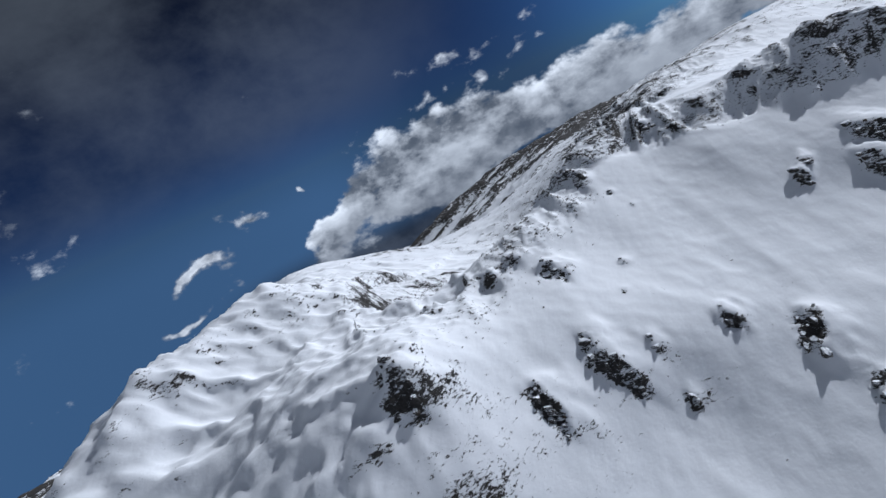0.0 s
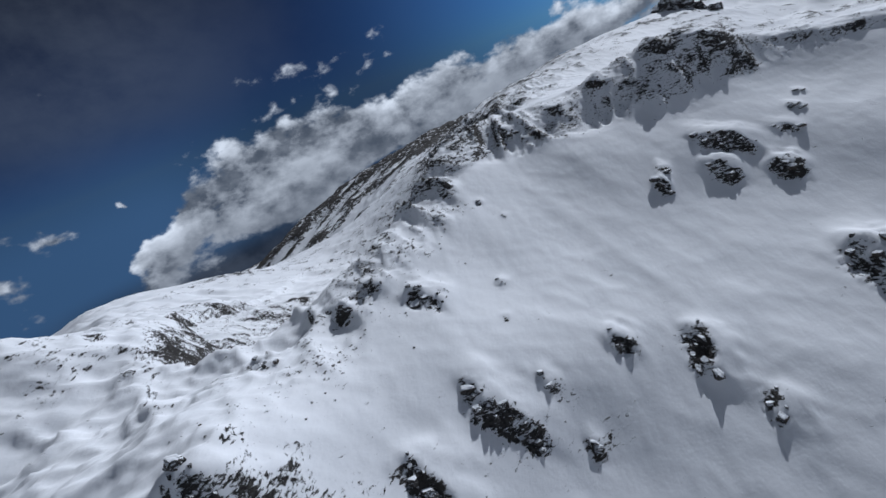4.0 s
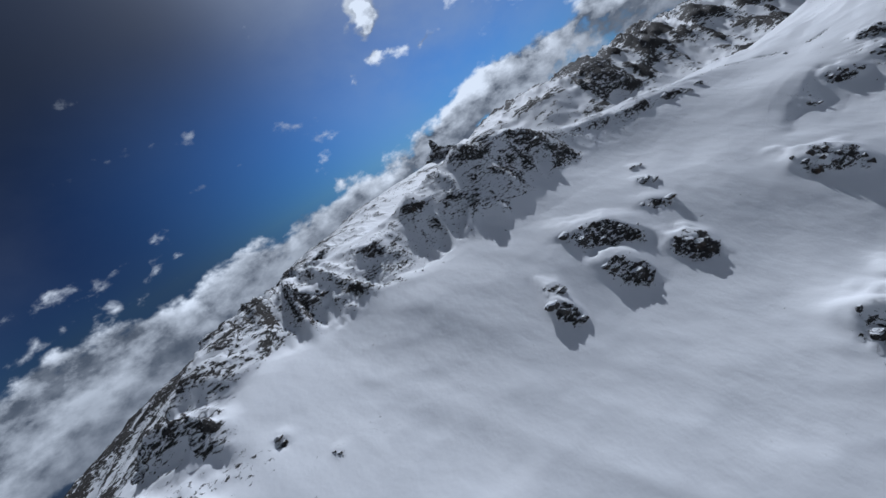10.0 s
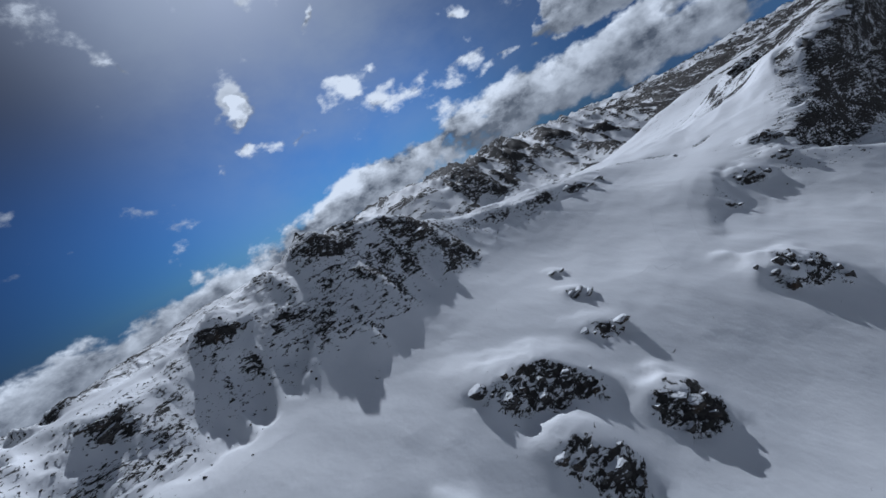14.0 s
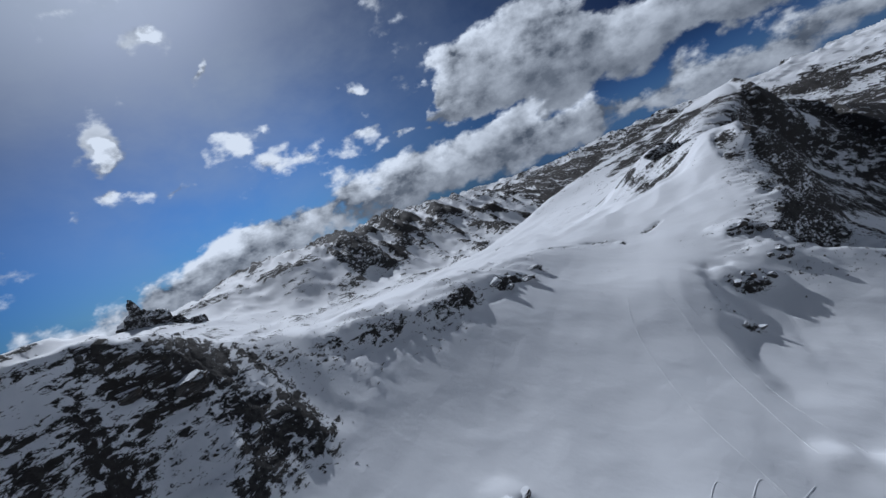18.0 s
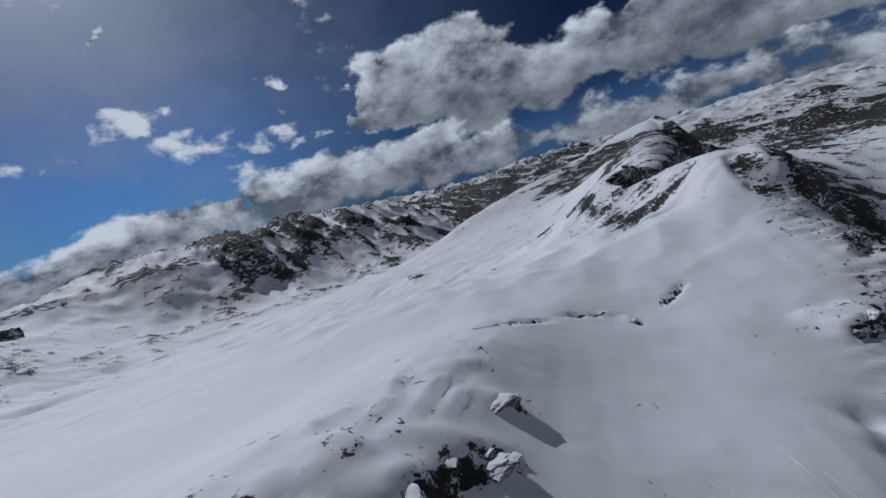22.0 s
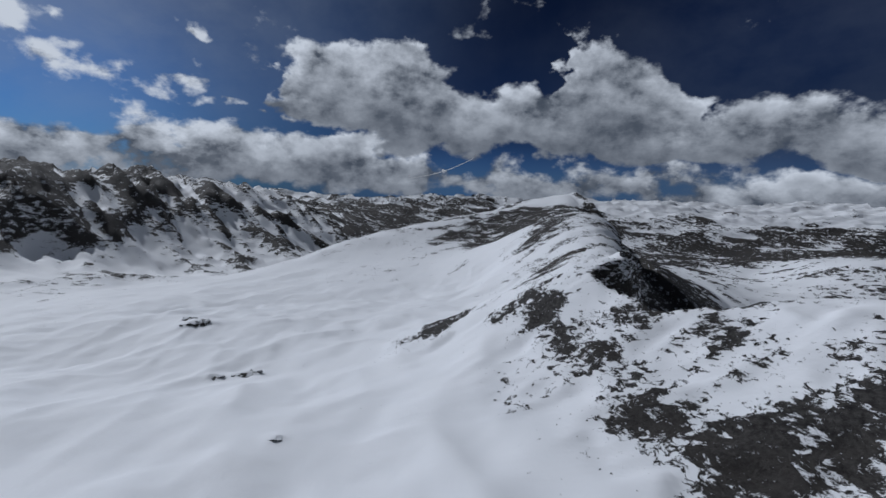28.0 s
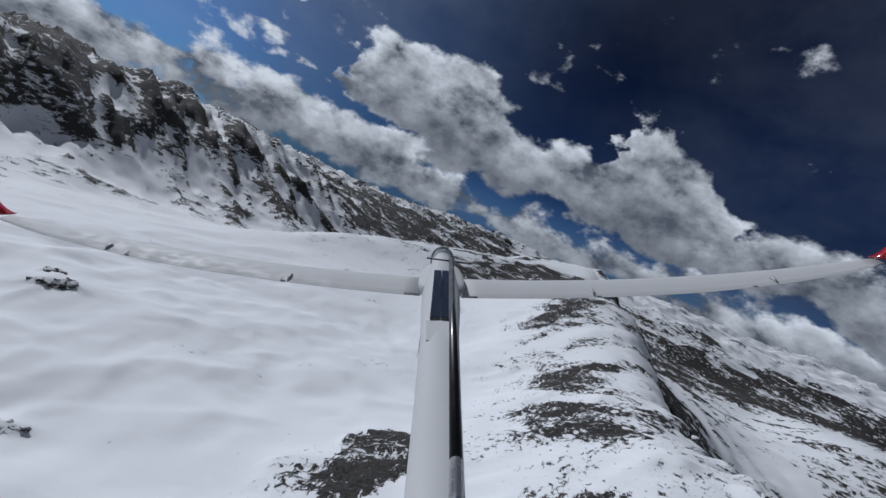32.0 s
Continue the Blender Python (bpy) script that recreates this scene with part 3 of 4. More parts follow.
# blown-clear scree: x, y, half length, half width, turn in degrees, bareness
SCREE = [(556, 212, 34, 12, -8, 0.56), (600, 221, 36, 10, -4, 0.64), (640, 226, 32, 9, 0, 0.75), (652, 238, 18, 6, 0, 0.6), (689, 264, 25, 12, -25, 0.85),
         (720, 212, 40, 14, -10, 0.72), (560, 186, 32, 16, -25, 0.54), (612, 170, 26, 10, -10, 0.6), (520, 158, 30, 7, 0, 0.6), (468, 152, 20, 8, -10, 0.7), (800, 190, 60, 18, -12, 0.8),
         (454, 214, 9, 1.7, -38, 1.0), (425, 263, 16, 1.6, -50, 1.0), (443, 240, 9, 1.3, -73, 0.95),
         (1450, 105, 120, 55, -38, 1.35), (1300, 210, 100, 45, -40, 1.15), (1180, 190, 70, 34, -15, 1.0), (1000, 160, 90, 28, -15, 0.8),
         (152, 280, 38, 14, 8, 0.54), (205, 287, 38, 11, -4, 0.42), (246, 288, 14, 9, -12, 0.44), (95, 274, 40, 13, 5, 0.48), (314, 270, 20, 5, -25, 0.5)]


def ground_height(X, Y, z, rough, bare):
    near = (X > -260) & (X < 1900) & (Y > -200) & (Y < 700)
    ragged = swells(X / 22, Y / 22, 191, 4)
    for x, y, long, wide, turn, much in SCREE:
        c, s = math.cos(radians(turn)), math.sin(radians(turn))
        u, v = (X - x) * c + (Y - y) * s, (Y - y) * c - (X - x) * s
        u, v = u + 0.9 * long * ragged, v + 1.5 * wide * ragged
        bare = np.maximum(bare, much * np.exp(-((u / long) ** 4 + (v / wide) ** 4)))
    for depth, width, rock, line in CLIFFS.values():
        xs, ys = X[near], Y[near]
        wobble = 4 * swells(xs / 23, ys / 23, 71) + 3.5 * swells(xs / 7, ys / 7, 73)
        away, side, along = beside(xs, ys, line)
        ends = step_up(along, 0.0, 1.0) * (1 - step_up(along, len(line) - 1.7, len(line) - 1.0))
        drop = step_up(side + wobble, 0, width) * np.exp(-np.maximum(side, 0) / (depth * (5.0 if depth > 30 else 1.8))) * ends
        z[near] -= depth * drop
        face = np.exp(-((side + wobble - width * 0.5) / (width * 0.75)) ** 2) * ends
        bare[near] = np.maximum(bare[near], rock * face)
    # the pyramid of the peak and the dome of the near hill, as sloping planes that meet in ridges
    for top, reach, planes in PEAKS:
        dx, dy = X - top[0], Y - top[1]
        fall = np.max([a * dx + c * dy for a, c in planes], axis=0)
        z = z + np.maximum(top[2] - fall - z, 0) * (1 - step_up(np.hypot(dx, dy), 0.35 * reach, reach))
    big = step_up(rough, 25, 70)
    bend = 40 * swells(X / 260, Y / 260, 81)
    broad = crags((X + bend) / 760, (Y - bend) / 760, 3, 3)
    middle = crags((X - bend) / 240 + 3.1, (Y + bend) / 240, 11, 4)
    close = 1 - step_up(np.hypot(X - 350, Y - 220), 420, 900)
    small = crags((X + 0.3 * bend) / 62, Y / 62 + 7.7, 23, 3) * (0.6 + 0.4 * close)
    least = crags(X / 17, Y / 17, 37, 3) * close
    z = z + rough * (0.5 + 0.30 * big) * broad + rough * (0.42 - 0.14 * big) * middle
    z = z + rough * (0.28 - 0.14 * big) * small + rough * (0.14 - 0.085 * big) * least
    # ribs and gullies that run down the faces of the headland and the spur
    turn = step_up(X, 0, 120)
    fx, fy = 0.45 - 0.75 * turn, -0.89 - 0.06 * turn
    swing = 14 * swells(X / 38, Y / 38, 131)
    across, down = -fy * X + fx * Y + swing, fx * X + fy * Y
    ribs = crags(across / 23, down / 60, 141, 4)
    craggy = step_up(z, -150, -105) * step_up(rough, 3.0, 4.5) * (1 - step_up(rough, 30, 45)) * step_up(-X, -400, -340) * step_up(bare, 0.18, 0.36)
    z = z + (9.0 + 6.0 * step_up(X, -60, 0) - 4.0 * step_up(X, 60, 120)) * (1 - 0.65 * step_up(X, 215, 265)) * craggy * ribs
    bare = bare + 0.2 * craggy * (1 - step_up(X, 60, 130)) * step_up(X, -50, 0)
    bare = bare + step_up(bare, 0.1, 0.3) * (0.55 * craggy * ribs + 0.40 * (1 - big) * small + (0.18 + 0.45 * big) * middle + 0.45 * big * small + 0.15 * least)
    # strata of the northern mountain
    layered = step_up(X, 350, 600) * (1 - step_up(X, 1150, 1400)) * step_up(Y, 640, 800) * (1 - step_up(Y, 1300, 1500))
    strata = crags((X + 0.4 * Y) / 170, (z * 2.2 + 0.35 * Y + 30 * swells(X / 120, Y / 120, 223)) / 40, 221, 4)
    z = z + layered * 5.0 * strata
    bare = bare + layered * (0.75 * strata + 0.05)
    # wind-carved ledges of the western mountain
    west = step_up(-X, 60, 130) * (1 - step_up(Y, 500, 800)) * (1 - step_up(-X, 700, 900))
    carved = crags((X + 0.5 * Y + 20 * swells(X / 70, Y / 70, 213)) / 52, (Y - 0.5 * X) / 24, 211, 5)
    z = z + west * (12.0 * carved + 3.0 * crags((X + 0.3 * Y) / 21, Y / 15, 217, 3))
    bare = bare + west * (0.34 * carved - 0.08)
    # bands of blown-clear ground that slant across the spine and the peak
    on_spine = step_up(X, 470, 540) * (1 - step_up(X, 1650, 1800)) * step_up(Y, -900, -700) * (1 - step_up(Y, 300, 400))
    lean = 0.83 * X + 0.55 * Y + 30 * swells(X / 90, Y / 90, 181)
    bands = crags(lean / 34, (0.55 * X - 0.83 * Y) / 150, 183, 3)
    streaks = crags((0.9 * X + 0.43 * Y + 9 * swells(X / 30, Y / 30, 187)) / 8.5, (0.43 * X - 0.9 * Y) / 75, 185, 3)
    bare = bare + on_spine * step_up(bare, 0.15, 0.4) * (0.85 * bands + 0.7 * streaks * (1 - step_up(X, 640, 760)) + 0.10 * step_up(X, 640, 760))
    # terraces of the valley south of the spine
    south = step_up(X, 700, 1000) * (1 - step_up(X, 2300, 2700)) * (1 - step_up(Y, -120, 20))
    terraces = crags((X + 0.5 * Y + 60 * swells(X / 260, Y / 260, 241)) / 420, (Y - 0.5 * X + 2.0 * z) / 95, 243, 4)
    z = z + south * 14.0 * terraces
    bare = bare + south * (0.85 * terraces + 0.02)
    # the snow face beside the summit
    bare = bare * (1 - 0.9 * np.exp(-((X - 1575) / 75) ** 4 - ((Y - 55) / 60) ** 4))
    # gullies of the high ranges, and shallow flutes in the bowl's snow
    slip = 60 * swells(X / 330, Y / 330, 161)
    gullies = crags((0.75 * X - 0.66 * Y + slip) / 120, (0.66 * X + 0.75 * Y) / 430, 163, 4)
    z = z + big * rough * 0.85 * gullies
    combs = crags((0.75 * X - 0.66 * Y + 0.5 * slip) / 40, (0.66 * X + 0.75 * Y) / 190, 165, 3) * step_up(X, 700, 1100)
    z = z + big * np.minimum(rough, 90) * 0.46 * combs
    bare = bare + big * step_up(bare, 0.1, 0.3) * (0.6 * combs + 0.9 * gullies + 0.3 * middle + 0.06)
    # snow on the tops of the far ranges, bare slopes under them
    remote = step_up(X, 2000, 3000)
    tops = -110 - 60 * step_up(-Y, -300, 900)
    bare = bare + remote * (0.12 + 0.55 * crags((X - 0.6 * Y) / 420, (Y + 0.6 * X) / 900, 231, 4) - 0.66 * step_up(z, tops - 70, tops + 90))
    # snow on the high plateau south of the spine
    bare = bare - 0.04 * step_up(X, 900, 1500) * step_up(-Y, -50, 150) * (1 - step_up(z, -330, -235))
    bowl = step_up(X, -150, -20) * (1 - step_up(X, 360, 430)) * step_up(Y, 0, 40) * (1 - step_up(Y, 235, 275)) * (1 - step_up(bare, 0.12, 0.3))
    east_part = step_up(X, 90, 190)
    flutes = (1 - east_part) * swells((X + 0.35 * Y) / 34, (Y - 0.35 * X) / 130, 171, 3) + east_part * swells((X - 1.2 * Y) / 44, (Y + 1.2 * X) / 190, 175, 3)
    z = z + bowl * (1.9 * flutes + 0.9 * swells(X / 30, Y / 30, 177, 2) + (1 - east_part) * 1.3 * crags((X + 0.35 * Y) / 46, (Y - 0.35 * X) / 190, 179, 2))
    z = z + 1.2 * swells(X / 60, Y / 44, 51)
    drifts = step_up(X, 380, 520) * (1 - step_up(X, 900, 1100)) * (Y > 0) * (Y < 900)
    z = z + drifts * (1 - step_up(bare, 0.1, 0.5)) * (10.0 * swells((X + Y * 0.4) / 70, (Y - X * 0.3) / 44, 151, 3) + 5.2 * crags((X + Y * 0.4) / 90, (Y - X * 0.3) / 55, 153, 2) + 0.45 * crags((X + Y * 0.4) / 24, (Y - X * 0.3) / 11, 157, 2))
    for x, y, width, height, depth, seed, fx, fy in KNOLLS:
        reach = 1.6 * max(width, depth, height) + 8
        a0, a1 = np.searchsorted(X[0], (x - reach, x + reach))
        b0, b1 = np.searchsorted(Y[:, 0], (y - reach, y + reach))
        xs, ys = X[b0:b1, a0:a1], Y[b0:b1, a0:a1]
        wob = swells(xs / (0.3 * width + 1), ys / (0.3 * width + 1), 200 + seed, 3)
        v = (xs - x) * fx + (ys - y) * fy + wob * depth * 0.9
        u = (xs - x) * -fy + (ys - y) * fx
        steep = 0.75 * height + 1.0
        body = np.exp(-(np.abs(u) / (0.56 * width)) ** 3.5)
        profile = step_up(v, -1.25 * depth - 3, -0.05 * depth) * (1 - step_up(v, 0, steep))
        z[b0:b1, a0:a1] += (0.50 if width < 12 else 0.40) * height * body * profile
        face = np.exp(-np.abs((v - steep * 0.55) / (steep * 0.62 + 0.10 * depth)) ** 3) * np.exp(-(np.abs(u) / (0.5 * width)) ** 4)
        bare[b0:b1, a0:a1] = np.maximum(bare[b0:b1, a0:a1], 1.0 * face * (0.70 + 1.3 * wob))
    z = z + np.clip(bare - 0.25, 0, 0.6) * 5.0 * crags(X / 9, Y / 9 + 2.2, 91, 3) * (rough < 40)
    # ledges of the layered rock: steep risers, treads that hold snow
    ledgy = step_up(bare, 0.28, 0.5) * (1 - step_up(X, 470, 520)) * step_up(X, -140, -100) * step_up(Y, 40, 70) * (1 - step_up(Y, 310, 340))
    tall = 2.6
    level = (z + 0.16 * X + 5 * swells(X / 26, Y / 26, 251) + 1.2 * swells(X / 5, Y / 5, 253)) / tall
    part_way = level - np.floor(level)
    z = z + 0.75 * ledgy * tall * (step_up(part_way, 0.32, 0.68) - part_way)
    return z, bare


gx = axis(-140, 740, 1.5, (-3300, 1.024), (4500, 1.016))
gy = axis(56, 420, 1.5, (-2900, 1.034), (4500, 1.017))
cx, cy = gx[::5], gy[::5]
cx, cy = np.append(cx, gx[-1]), np.append(cy, gy[-1])
CX, CY = np.meshgrid(cx, cy)
base_z, base_r, base_b = blend_landforms(CX, CY)
GX, GY = np.meshgrid(gx, gy)
GZ0, GR, GB = (resample(a, cx, cy, gx, gy) for a in (base_z, base_r, base_b))
GZ, GB = ground_height(GX, GY, GZ0, GR, GB)


def height_at(x, y):
    i = min(max(int(np.searchsorted(gx, x)) - 1, 0), len(gx) - 2)
    j = min(max(int(np.searchsorted(gy, y)) - 1, 0), len(gy) - 2)
    u, v = (x - gx[i]) / (gx[i + 1] - gx[i]), (y - gy[j]) / (gy[j + 1] - gy[j])
    return float((GZ[j, i] * (1 - u) + GZ[j, i + 1] * u) * (1 - v) + (GZ[j + 1, i] * (1 - u) + GZ[j + 1, i + 1] * u) * v)


def sheet(name, X, Y, Z):
    ny, nx = X.shape
    me = bpy.data.meshes.new(name)
    idx = np.arange(nx * ny).reshape(ny, nx)
    quads = np.stack([idx[:-1, :-1], idx[:-1, 1:], idx[1:, 1:], idx[1:, :-1]], -1).reshape(-1, 4)
    me.vertices.add(nx * ny)
    me.vertices.foreach_set("co", np.stack([X, Y, Z], -1).astype(np.float32).ravel())
    me.loops.add(quads.size)
    me.loops.foreach_set("vertex_index", quads.astype(np.int32).ravel())
    me.polygons.add(len(quads))
    me.polygons.foreach_set("loop_start", np.arange(0, quads.size, 4, dtype=np.int32))
    me.polygons.foreach_set("use_smooth", np.ones(len(quads), dtype=bool))
    me.update(calc_edges=True)
    return me


ground_mesh = sheet("ground", GX, GY, GZ)
layer = ground_mesh.attributes.new("bare", "FLOAT", "POINT")
layer.data.foreach_set("value", GB.astype(np.float32).ravel())
layer = ground_mesh.attributes.new("far", "FLOAT", "POINT")
distance = np.hypot(GX - 350, GY - 220)
layer.data.foreach_set("value", np.clip((distance - 400) / 1200, 0, 1).astype(np.float32).ravel())
ground_mesh.materials.append(ground_material())
ground = tagged(new("ground", ground_mesh), "snow-covered alpine ground with dark rock and bare brown scree", "ground", kind="structure")


# ---- things ----
def part(name, me, mat, parent, label=""):
    ob = new(name, me)
    if mat is not None and not me.materials:
        me.materials.append(mat)
    ob.parent = parent
    if label:
        ob["label"] = label
    return ob


def mesh_of(name, verts, faces, smooth=False):
    me = bpy.data.meshes.new(name)
    me.from_pydata([tuple(v) for v in verts], [], faces)
    if smooth:
        me.polygons.foreach_set("use_smooth", [True] * len(me.polygons))
    me.update()
    return me


def rock_material():
    m, n = material("weathered_schist")
    where = n.add("NewGeometry").outputs["Position"]
    layers = n.noise(n.vec("MULTIPLY", where, (0.5, 0.5, 2.4)), 0.8, 8.0, 0.7, 0.3)
    blotch = n.noise(where, 0.25, 5.0, 0.6)
    crack = n.noise(where, 3.5, 6.0, 0.7)
    dark = n.mix(n.ramp(layers, 0.32, 0.72), (0.024, 0.0235, 0.024, 1), (0.125, 0.118, 0.111, 1))
    rust = n.mix(n.ramp(blotch, 0.5, 0.72), dark, (0.085, 0.062, 0.044, 1))
    slope = n.add("SeparateXYZ")
    n.put(slope.inputs[0], n.add("NewGeometry").outputs["Normal"])
    dust = n.ramp(n.math("ADD", slope.outputs[2], n.math("MULTIPLY", n.math("SUBTRACT", crack, 0.5), 0.9)), 0.70, 0.80)
    relief = n.math("ADD", n.math("MULTIPLY", layers, 0.8), n.math("MULTIPLY", crack, 0.25))
    finish(n, n.mix(dust, rust, SNOW), 0.85, 0.0, relief, 0.9, 0.5, {"Specular IOR Level": 0.2})
    return m


def snow_material():
    m, n = material("drifted_snow")
    where = n.add("NewGeometry").outputs["Position"]
    hue = n.mix(n.noise(where, 0.2, 5.0, 0.6), (0.76, 0.78, 0.81, 1), (0.83, 0.84, 0.86, 1))
    finish(n, hue, 0.8, 0.0, n.noise(where, 1.2, 6.0, 0.6), 0.4, 0.3, {"Specular IOR Level": 0.15})
    return m


ROCK, SNOW_MAT = rock_material(), snow_material()


def lumpy_rock(width, depth, height, seed, detail=4):
    """A broken, angular block of layered rock about its own centre: points and triangles."""
    bm = bmesh.new()
    bmesh.ops.create_icosphere(bm, subdivisions=detail, radius=1.0)
    verts = [v.co.copy() for v in bm.verts]
    faces = [tuple(v.index for v in f.verts) for f in bm.faces]
    bm.free()
    rng = random.Random(seed * 13 + 5)
    cuts = [(Vector((0.22 * rng.uniform(-1, 1), 0.22 * rng.uniform(-1, 1), 1)).normalized(), rng.uniform(0.42, 0.66))]
    for k in range(15):
        a, h = k * 2.399 + rng.uniform(-0.4, 0.4), rng.uniform(-0.35, 0.75)
        cuts.append((Vector((math.cos(a), math.sin(a), h)).normalized(), rng.uniform(0.50, 0.88)))
    shift = Vector((seed * 7.31, seed * 3.17, seed * 1.93))
    out = []
    for p in verts:
        p = p.copy()
        for n, d in cuts:
            over = p.dot(n) - d
            if over > 0:
                p -= n * over
        q = p * 1.3 + shift
        ledge = 0.17 * (1 + 0.6 * noise.noise(q * 1.4))
        p.z += (math.floor(p.z / ledge) * ledge - p.z) * 0.35
        p += Vector((noise.noise(q * 3.1), noise.noise(q * 3.1 + Vector((9, 0, 0))), 0.4 * noise.noise(q * 3.1 + Vector((0, 9, 0))))) * 0.13
        p += Vector((noise.noise(q * 8), noise.noise(q * 8 + Vector((9, 0, 0))), 0.0)) * 0.05
        out.append(Vector((p.x * width * 0.62, p.y * depth * 0.62, p.z * height * 1.25)))
    return out, faces


def largest_piece(faces):
    """The faces of the largest patch that hangs together."""
    owner = {}

    def root(i):
        while owner.setdefault(i, i) != i:
            owner[i] = owner[owner[i]]
            i = owner[i]
        return i

    for a, b, c in faces:
        owner[root(a)] = root(b)
        owner[root(b)] = root(c)
    count = collections.Counter(root(f[0]) for f in faces)
    best = count.most_common(1)[0][0]
    return [f for f in faces if root(f[0]) == best]


def snow_cap(verts, faces, height, parent):
    chosen = []
    for f in faces:
        a, b, c = (verts[i] for i in f)
        n = (b - a).cross(c - a)
        if n.length > 0 and n.normalized().z > 0.45 and (a.z + b.z + c.z) / 3 > 0.15 * height:
            chosen.append(f)
    if len(chosen) < 12:
        return
    chosen = largest_piece(chosen)
    used, uses = {}, {}
    for f in chosen:
        for i in f:
            used.setdefault(i, len(used))
        for i, j in zip(f, f[1:] + f[:1]):
            uses[(min(i, j), max(i, j))] = uses.get((min(i, j), max(i, j)), 0) + 1
    rim = {i for e, k in uses.items() if k == 1 for i in e}
    top = [verts[i] + Vector((0, 0, 0.02 if i in rim else 0.05 * height + 0.10)) for i in used]
    part("snow_cap", mesh_of("snow_cap", top, [tuple(used[i] for i in f) for f in chosen], True), SNOW_MAT, parent, "rounded cap of drifted snow")


def rock_outcrop(name, label, x, y, width, height, depth, seed, fx, fy, group):
    """Blocks of layered rock along the front of a knoll, each with its cap of snow."""
    rng = random.Random(seed)
    thing = tagged(new(name), label, "rock", group)
    base = height_at(x, y)
    thing.matrix_basis = pose(x, y, base)
    count = max(2, min(13, int(width / 2.4)))
    for k in range(count):
        u = ((k + 0.5) / count - 0.5) * width * 0.92 + rng.uniform(-0.35, 0.35) * width / count
        shoulder = 1 - 0.55 * abs(u / (0.5 * width)) ** 1.5
        w_k = min(max(width / count * 1.25 * math.exp(rng.gauss(0, 0.5)), 1.6), 7.5)
        h_k = max(min(height * shoulder * rng.uniform(0.10, 0.22), 0.5 * w_k), min(0.30 * w_k, 0.22 * height), 0.3)
        tier = k % 3
        v = (0.14 + 0.24 * tier + rng.uniform(-0.08, 0.08)) * height
        px, py = -fy * u + fx * v, fx * u + fy * v
        verts, faces = lumpy_rock(w_k, w_k * rng.uniform(0.55, 0.9), h_k, seed * 17 + k, 4 if w_k > 1.6 else 3)
        block = part("rock", mesh_of("rock", verts, faces), ROCK, thing)
        turn = math.degrees(math.atan2(-fx, fy)) + 180 + rng.uniform(-30, 30)
        block.matrix_basis = pose(px, py, height_at(x + px, y + py) - base - 0.05 * h_k, rng.uniform(-14, 14), rng.uniform(-14, 14), turn)
        if tier == 0 and w_k > 3.6:
            snow_cap(verts, faces, h_k, block)
    return thing


for x, y, width, height, depth, seed, fx, fy in KNOLLS:
    place = "rock outcrops in the snow bowl" if x < 345 else "rocks along the ridges" if y < 330 else "rocks on the snowfield"
    if width > 20:
        words = "large dark layered rock outcrop, partly under drifted snow"
    elif height > 8 and x > 560:
        words = "dark rock pillar on the edge of the cliff"
    elif width > 8:
        words = "dark layered rock outcrop with snow caps, in deep snow"
    else:
        words = "small dark rock with a snow cap, half buried in snow"
    rock_outcrop("rock_outcrop" if width > 8 else "boulder", words, x, y, width, height, depth, seed, fx, fy, place)


# loose stones below the cliffs and on the crests, too many to count
def loose_stones(name, label, areas, seed):
    rng = np.random.default_rng(seed)
    unit = []
    for a in range(3):
        for s in (-1, 1):
            v = [0, 0, 0]
            v[a] = s
            unit.append(v)
    unit = np.array(unit, float)
    tris = np.array([(0, 2, 4), (2, 1, 4), (1, 3, 4), (3, 0, 4), (2, 0, 5), (1, 2, 5), (3, 1, 5), (0, 3, 5)])
    all_v, all_f = [], []
    for (x0, y0, x1, y1, spread, count, small, large) in areas:
        for _ in range(count):
            t = rng.random()
            x, y = x0 + (x1 - x0) * t + rng.normal(0, spread), y0 + (y1 - y0) * t + rng.normal(0, spread)
            r = small + (large - small) * rng.random() ** 3
            v = unit * (r * (0.7 + 0.6 * rng.random((6, 1)))) * (1.0, 0.8, 0.6)
            a = rng.random() * 6.28
            v = v @ np.array([(math.cos(a), -math.sin(a), 0), (math.sin(a), math.cos(a), 0), (0, 0, 1)]).T + rng.normal(0, 0.12 * r, (6, 3))
            all_f.append(tris + 6 * len(all_v))
            all_v.append(v + (x, y, height_at(x, y) + 0.05 * r))
    me = bpy.data.meshes.new(name)
    v, f = np.concatenate(all_v), np.concatenate(all_f)
    me.from_pydata(v.tolist(), [], f.tolist())
    me.materials.append(ROCK)
    return tagged(new(name, me), label, "rocks", kind="stuff")


loose_stones("loose_stones", "loose dark stones strewn over steep snow below the crest", [
    (12, 296, 140, 300, 6, 500, 0.15, 0.8), (60, 272, 240, 280, 8, 800, 0.15, 0.7), (230, 292, 330, 272, 4, 420, 0.10, 0.5),
    (-30, 210, 12, 290, 9, 220, 0.15, 0.8), (-100, 60, -20, 190, 10, 240, 0.15, 0.9), (380, 168, 530, 152, 6, 300, 0.15, 0.7),
    (540, 214, 760, 214, 13, 900, 0.10, 0.4), (420, 262, 456, 212, 1.5, 70, 0.08, 0.25), (660, 280, 710, 262, 8, 300, 0.08, 0.3)], 5)


